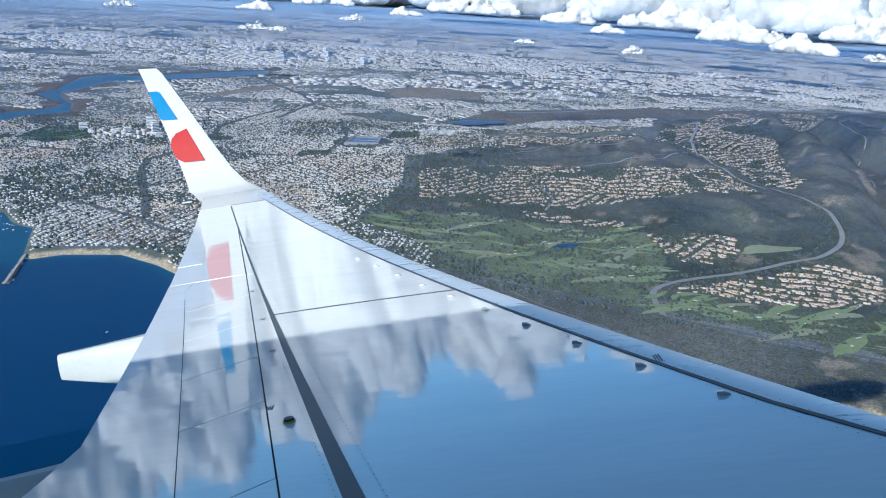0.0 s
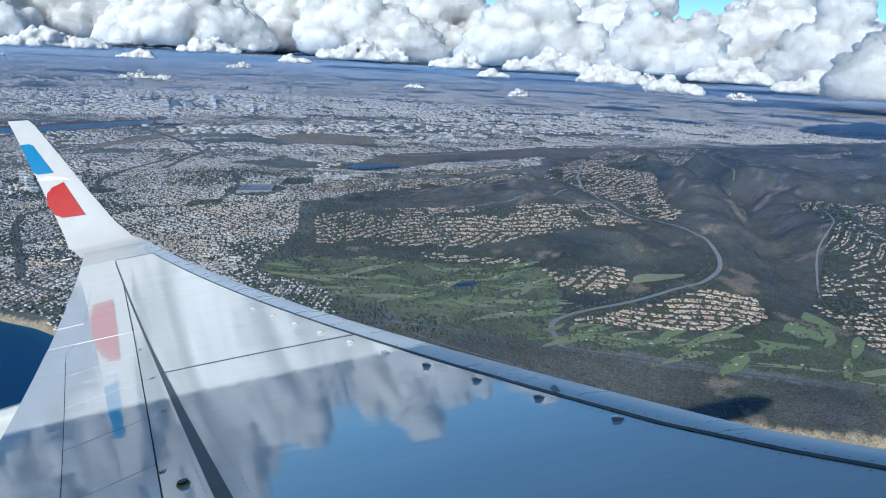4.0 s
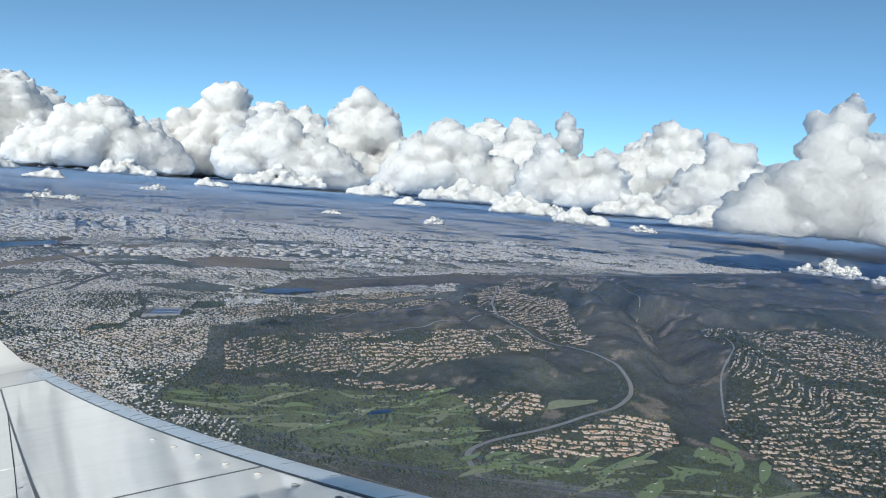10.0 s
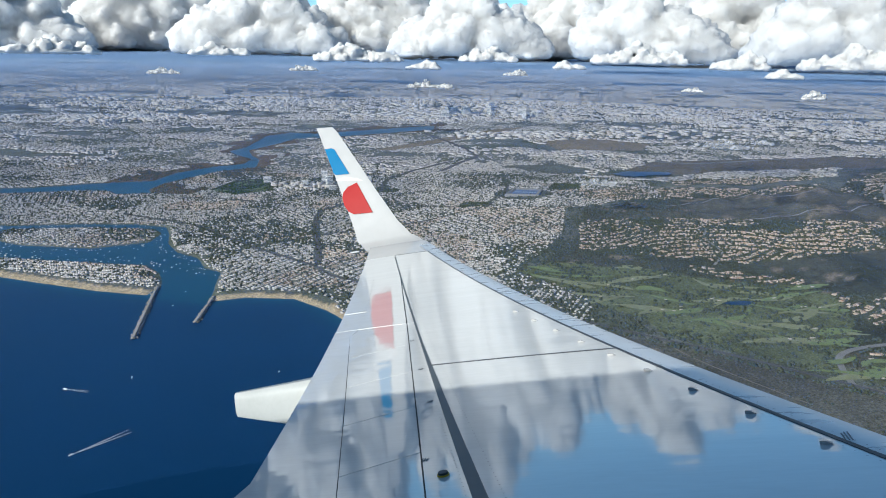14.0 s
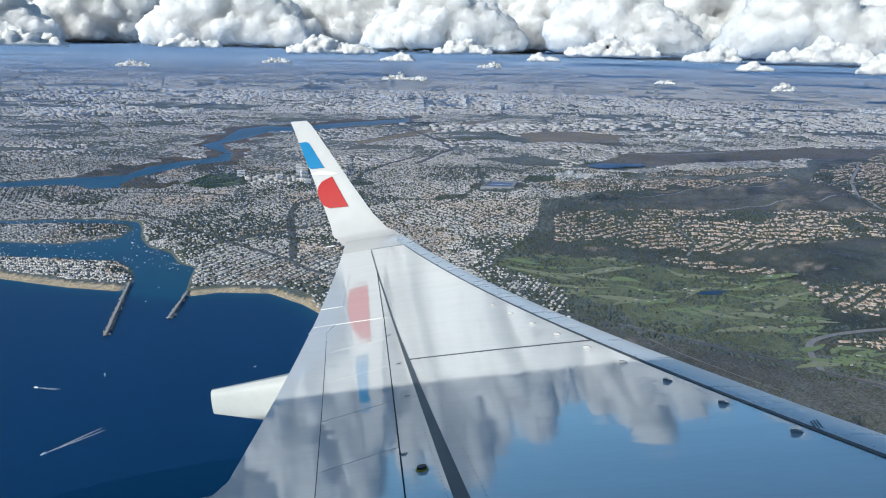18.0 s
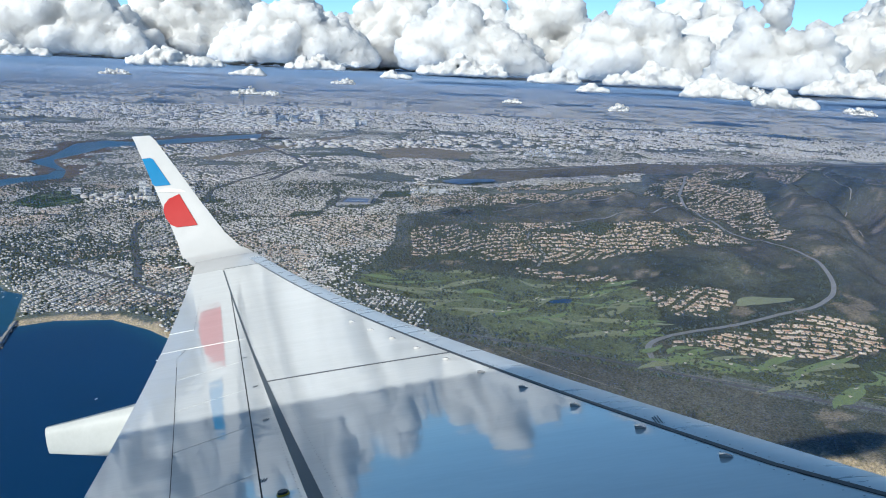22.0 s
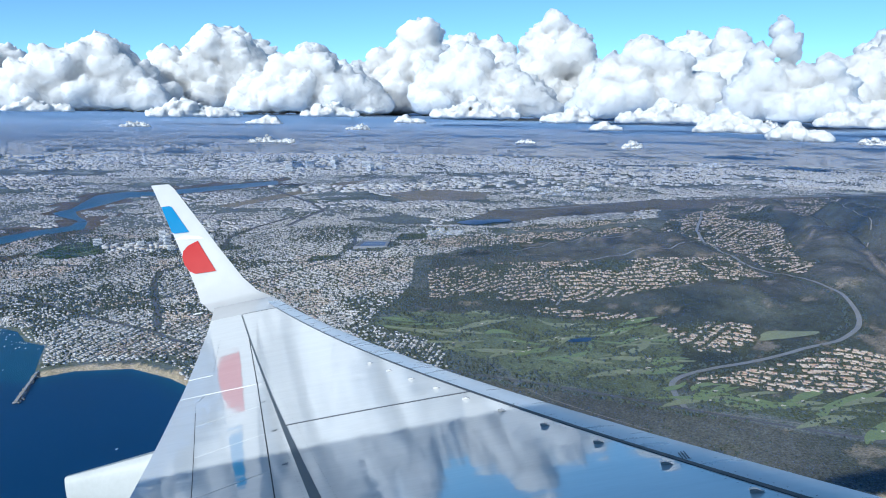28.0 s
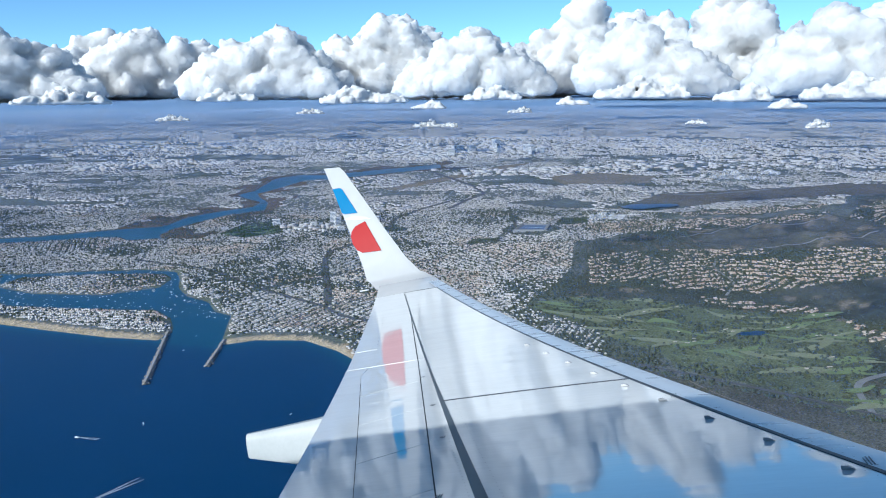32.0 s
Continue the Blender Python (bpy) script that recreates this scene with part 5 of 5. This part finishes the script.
def houses(name, x, y, z, turn, w, d, h, rise, roof, label, walls_of=None):
    """Gabled houses, walls and roof, in one mesh."""
    n = len(x)
    t = np.array([(-1, -1, 0), (1, -1, 0), (1, 1, 0), (-1, 1, 0), (-1, -1, 1), (1, -1, 1), (1, 1, 1), (-1, 1, 1), (-1.0, 0, 2), (1.0, 0, 2)], float)
    over = np.array([1, 1, 1, 1, 1.12, 1.12, 1.12, 1.12, 1.12, 1.12])
    lx = t[None, :, 0] * over[None] * (w / 2)[:, None]
    ly = t[None, :, 1] * over[None] * (d / 2)[:, None]
    lz = np.where(t[None, :, 2] == 0, -0.25, np.where(t[None, :, 2] == 1, h[:, None], (h + rise)[:, None]))
    c, s = np.cos(turn)[:, None], np.sin(turn)[:, None]
    V = np.stack([x[:, None] + lx * c - ly * s, y[:, None] + lx * s + ly * c, z[:, None] + lz], -1).reshape(-1, 3)
    o = (np.arange(n) * 10)[:, None, None]
    walls = (np.array([(0, 1, 5, 4), (1, 2, 6, 5), (2, 3, 7, 6), (3, 0, 4, 7)])[None] + o).reshape(-1, 4)
    slopes = (np.array([(4, 5, 9, 8), (6, 7, 8, 9)])[None] + o).reshape(-1, 4)
    gables = (np.array([(5, 6, 9), (7, 4, 8)])[None] + o).reshape(-1, 3)
    me = arrays_mesh(name, V, [walls, slopes, gables], [np.ones(len(walls)), np.zeros(len(slopes)), np.ones(len(gables))], [roof, walls_of or WALLS])
    ob = link(name, me, None)
    tagged(ob, label, "houses", kind="stuff")


def blocks(name, x, y, z, turn, w, d, h, label, roof=None):
    n = len(x)
    t = np.array([(-1, -1, 0), (1, -1, 0), (1, 1, 0), (-1, 1, 0), (-1, -1, 1), (1, -1, 1), (1, 1, 1), (-1, 1, 1)], float)
    lx, ly = t[None, :, 0] * (w / 2)[:, None], t[None, :, 1] * (d / 2)[:, None]
    lz = np.where(t[None, :, 2] == 0, -0.4, h[:, None])
    c, s = np.cos(turn)[:, None], np.sin(turn)[:, None]
    V = np.stack([x[:, None] + lx * c - ly * s, y[:, None] + lx * s + ly * c, z[:, None] + lz], -1).reshape(-1, 3)
    o = (np.arange(n) * 8)[:, None, None]
    walls = (np.array([(0, 1, 5, 4), (1, 2, 6, 5), (2, 3, 7, 6), (3, 0, 4, 7)])[None] + o).reshape(-1, 4)
    tops = (np.array([(4, 5, 6, 7)])[None] + o).reshape(-1, 4)
    me = arrays_mesh(name, V, [walls, tops], [np.ones(len(walls)), np.zeros(len(tops))], [roof or ROOF_FLAT, WALLS if roof else TAN_WALLS])
    tagged(link(name, me, None), label, "buildings", kind="stuff")


def lattice(seeds, angles, x0, x1, y0, y1, along, deep, street, r, bend=0.0):
    """Plots in back-to-back rows; each quarter has its own lie."""
    X, Y, T = [], [], []
    S = np.array(seeds)
    for k, (sx, sy) in enumerate(seeds):
        a = angles[k]
        R0 = 75.0
        u = np.arange(-R0, R0, along)
        v = []
        q = -R0
        while q < R0:
            v += [q, q + deep]
            q += 2 * deep + street
        U, Vv = np.meshgrid(u, np.array(v))
        U = U.ravel() + r.normal(0, 0.06, U.size)
        Vv = Vv.ravel() + r.normal(0, 0.05, Vv.size)
        W = Vv + bend * np.sin(U / 11 + k) + bend * 0.6 * np.sin(U / 5.3 + 2 * k)
        x, y = sx + U * math.cos(a) - W * math.sin(a), sy + U * math.sin(a) + W * math.cos(a)
        slope = bend * np.cos(U / 11 + k) / 11 + bend * 0.6 * np.cos(U / 5.3 + 2 * k) / 5.3
        keep = (x > x0) & (x < x1) & (y > y0) & (y < y1)
        x, y, slope = x[keep], y[keep], slope[keep]
        dist = (x[:, None] - S[None, :, 0]) ** 2 + (y[:, None] - S[None, :, 1]) ** 2
        mine = dist.argmin(1) == k
        X.append(x[mine])
        Y.append(y[mine])
        T.append(a + slope[mine])
    return np.concatenate(X), np.concatenate(Y), np.concatenate(T)


def town():
    r = np.random.default_rng(11)
    # old town by the sea: one straight grid
    seeds = [(-40, 172), (-20, 162), (0, 152), (16, 150), (-110, 168), (-85, 166), (-118, 203), (-60, 200), (-20, 185), (5, 178)]
    angles = [1.18, 1.18, 1.05, 1.30, 0.12, 0.05, 1.35, 0.9, 1.18, 0.35]
    for yy in range(215, 345, 24):
        for xx in range(-345, 75, 26):
            seeds.append((xx + r.uniform(-8, 8), yy + r.uniform(-8, 8)))
            angles.append(r.uniform(0, math.pi))
    x, y, t = lattice(seeds, angles, -360, 75, 136, 345, 0.66, 0.86, 0.62, r, bend=0.35)
    ok, z, sd = free(x, y)
    ok &= ~inside(SLOPES, x, y) & ~((x > 38) & (y < 205))
    ok &= (fbm(x / 26, y / 26, 61) < 0.565) | (r.random(len(x)) < 0.42)
    ok &= ~marshy(x, y)
    ok &= r.random(len(x)) < 0.80
    x, y, z, t = x[ok], y[ok], z[ok], t[ok]
    n = len(x)
    w, d = r.uniform(0.34, 0.58, n), r.uniform(0.40, 0.74, n)
    h, rise = r.uniform(0.12, 0.26, n), r.uniform(0.04, 0.14, n)
    red = (fbm(x / 18, y / 18, 71) > 0.60) & (y > 165)
    coast = (y < 212) & ~red
    houses("coast_houses", x[coast], y[coast], z[coast], t[coast], w[coast], d[coast], h[coast], rise[coast], ROOF_COAST, "rows of white-roofed houses by the sea")
    red2 = red | coast
    houses("town_houses", x[~red2], y[~red2], z[~red2], t[~red2], w[~red2], d[~red2], h[~red2], rise[~red2], ROOF_PALE, "thousands of pale-roofed town houses in rows")
    houses("tiled_houses", x[red], y[red], z[red], t[red], w[red], d[red], h[red], rise[red], ROOF_TILE, "rows of houses with tan tiled roofs")
    # condominiums on the bluff
    xs, ys = np.meshgrid(np.arange(14.5, 32, 1.3), np.arange(138.5, 158, 1.5))
    xs, ys = xs.ravel() + 0.25 * (ys.ravel() - 138) - 1 + r.normal(0, 0.15, xs.size), ys.ravel() + r.normal(0, 0.15, xs.size)
    ys = ys - 6.0
    k = inside([(16, 133), (27, 132), (38, 150), (26, 153)], xs, ys)
    xs, ys = xs[k], ys[k]
    zz = height(xs, ys)[0]
    n = len(xs)
    houses("condominiums", xs, ys, zz, np.full(n, 1.32) + r.normal(0, 0.1, n), r.uniform(0.8, 1.1, n), r.uniform(0.6, 0.8, n), r.uniform(0.35, 0.5, n), r.uniform(0.15, 0.25, n), ROOF_TILE, "terracotta-roofed blocks in curving rows")
    # hillside estates
    seeds = [(r.uniform(36, 400), r.uniform(85, 450)) for _ in range(110)]
    angles = [r.uniform(-0.5, 0.5) for _ in seeds]
    x, y, t = lattice(seeds, angles, 36, 412, 70, 458, 0.92, 1.1, 1.35, r, bend=2.4)
    ok, z, sd = free(x, y)
    ok &= estate_mask(x, y) & (fbm(x / 13, y / 13, 81) < 0.60) & (r.random(len(x)) < np.where(inside(ESTATES[2], x, y), 0.56, 0.78))
    x, y, z, t = x[ok], y[ok], z[ok], t[ok]
    n = len(x)
    resort = np.where(inside(ESTATES[3], x, y) | inside(ESTATES[4], x, y), 1.45, 1.0)
    houses("hillside_houses", x, y, z, t, r.uniform(0.54, 0.96, n) * resort, r.uniform(0.42, 0.70, n) * resort, r.uniform(0.14, 0.24, n), r.uniform(0.1, 0.18, n), ROOF_TILE, "hillside houses with terracotta roofs in curving rows", TAN_WALLS)
    # the plain beyond
    N = 330000
    rr = 345 * (2600 / 345) ** (r.random(N) ** 1.2)
    aa = r.uniform(-0.98, 0.80, N)
    x, y = EYE.x + rr * np.sin(aa), EYE.y + rr * np.cos(aa)
    ok, z, sd = free(x, y)
    ok &= (fbm(x / 70, y / 45, 91) < 0.61) & ~(inside(SLOPES, x, y)) & (y > 330)
    ok &= (fbm(x / 17, y / 17, 92) < 0.53) | (r.random(N) < 0.2)
    ok &= ~marshy(x, y)
    for p in ([(-70, 425), (-2, 555), (20, 570), (10, 545), (-60, 420)], [(40, 430), (90, 440), (100, 480), (60, 500), (30, 470)], [(60, 345), (110, 360), (200, 400), (330, 430), (320, 460), (200, 440), (90, 395)]):
        ok &= ~inside(p, x, y)
    x, y, z, rr = x[ok], y[ok], z[ok], rr[ok]
    n = len(x)
    big = fbm(x / 60, y / 60, 95) > 0.55
    s = np.where(big, r.uniform(0.7, 2.1, n), r.uniform(0.3, 0.75, n)) * (0.62 + rr / 900)
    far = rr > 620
    tt, dd = np.where(big, 0.5, 3.1 * hash2((x // 34).astype(np.int64), (y // 34).astype(np.int64), 5)), s * r.uniform(0.5, 1.6, n)
    hh = np.where(big, r.uniform(0.3, 0.7, n), r.uniform(0.15, 0.32, n))
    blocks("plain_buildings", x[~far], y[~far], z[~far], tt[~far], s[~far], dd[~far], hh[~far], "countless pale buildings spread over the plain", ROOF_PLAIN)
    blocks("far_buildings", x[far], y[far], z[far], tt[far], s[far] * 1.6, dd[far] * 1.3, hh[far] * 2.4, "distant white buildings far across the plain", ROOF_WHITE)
    # white shopping and office quarters
    X, Y = [], []
    for cx, cy, sp, m in ((-76, 300, 8, 60), (5, 505, 20, 90), (44, 522, 16, 60), (98, 530, 24, 70), (-40, 700, 42, 260), (10, 745, 30, 120), (-83, 655, 30, 120), (150, 560, 40, 80), (-180, 760, 70, 160), (180, 760, 70, 160), (40, 900, 110, 220), (-120, 1000, 120, 200), (320, 660, 60, 110), (420, 900, 110, 160), (600, 1130, 110, 160), (250, 560, 40, 60)):
        X.append(r.normal(cx, sp, m))
        Y.append(r.normal(cy, sp * 0.55, m))
    x, y = np.concatenate(X), np.concatenate(Y)
    ok, z, sd = free(x, y)
    x, y, z = x[ok], y[ok], z[ok]
    n = len(x)
    s = np.where(y < 320, r.uniform(1.2, 2.6, n), r.uniform(2.5, 5.5, n)) * np.where(y > 580, 1.4, 1.0)
    blocks("white_blocks", x, y, z, np.full(n, 0.5), s, s * r.uniform(0.35, 0.8, n), r.uniform(0.6, 1.3, n), "large white flat-roofed halls and offices", ROOF_WHITE)


def woods():
    r = np.random.default_rng(13)
    v = np.array([(1, 0, 0.1), (-0.9, 0.1, 0), (0, 1, -0.1), (0.1, -1, 0.1), (0, 0.1, 1.0), (0, 0, -0.5), (0.65, 0.6, 0.55), (-0.6, -0.65, 0.5)])
    f = np.array([(0, 6, 4), (6, 2, 4), (2, 1, 4), (1, 7, 4), (7, 3, 4), (3, 0, 4), (0, 2, 6), (1, 3, 7), (2, 0, 5), (1, 2, 5), (3, 1, 5), (0, 3, 5)])

    def lay(name, x, y, z, s, label):
        n = len(x)
        k = s[:, None, None] * r.uniform(0.75, 1.25, (n, len(v), 3)) * v[None]
        a = r.uniform(0, 6.3, n)[:, None]
        V = np.stack([x[:, None] + k[..., 0] * np.cos(a) - k[..., 1] * np.sin(a), y[:, None] + k[..., 0] * np.sin(a) + k[..., 1] * np.cos(a), z[:, None] + k[..., 2] + 0.35 * s[:, None]], -1).reshape(-1, 3)
        F = (f[None] + (np.arange(n) * len(v))[:, None, None]).reshape(-1, 3)
        tagged(link(name, arrays_mesh(name, V, [F]), TREES), label, "trees", kind="stuff")

    N = 120000
    x, y = r.uniform(-340, 80, N), r.uniform(137, 345, N)
    z, sd = height(x, y)
    ok = (sd > 1.5) & (away(COAST, x, y) > np.where(x < -22, 5, 3)) & (r.random(N) < 0.30 + 0.22 * step(205, 225, y) + 0.36 * step(0.52, 0.60, fbm(x / 26, y / 26, 61))) & ~inside(BLUFF, x, y) & ~inside(GOLF, x, y)
    lay("town_trees", x[ok], y[ok], z[ok], r.uniform(0.18, 0.46, ok.sum()), "dark green trees between the houses")
    N = 190000
    x, y = r.uniform(8, 410, N), r.uniform(80, 458, N)
    z, sd = height(x, y)
    g = fbm(x / 9, y / 9, 111)
    es = estate_mask(x, y)
    golf = inside(GOLF, x, y) | inside(GOLF_EAST, x, y)
    road = away(PARKWAY, x, y)
    cr = away(COAST_ROAD, x, y)
    p = np.where(es, 0.62, np.where(golf, 0.10 + 0.6 * step(0.50, 0.62, g), 0.08 + 0.35 * step(0.54, 0.68, g)))
    p = np.where((road > 1.4) & (road < 3.2), 0.8, p)
    p = np.where((cr > 1.2) & (cr < 3.5) & (x > 44) & (y > 120), 0.9, p)
    wind = away(ROADS[3][1], x, y)
    p = np.where((wind > 0.8) & (wind < 2.2), 0.85, p)
    ok = (sd > 4) & (r.random(N) < p) & (road > 1.3) & (cr > 1.0)
    lay("hill_trees", x[ok], y[ok], z[ok], r.uniform(0.2, 0.55, ok.sum()) * np.where(es | golf | (road < 3.2) | (cr < 3.5), 1.0, 0.6)[ok], "dark green trees and shrubs on the slopes")


town()
woods()
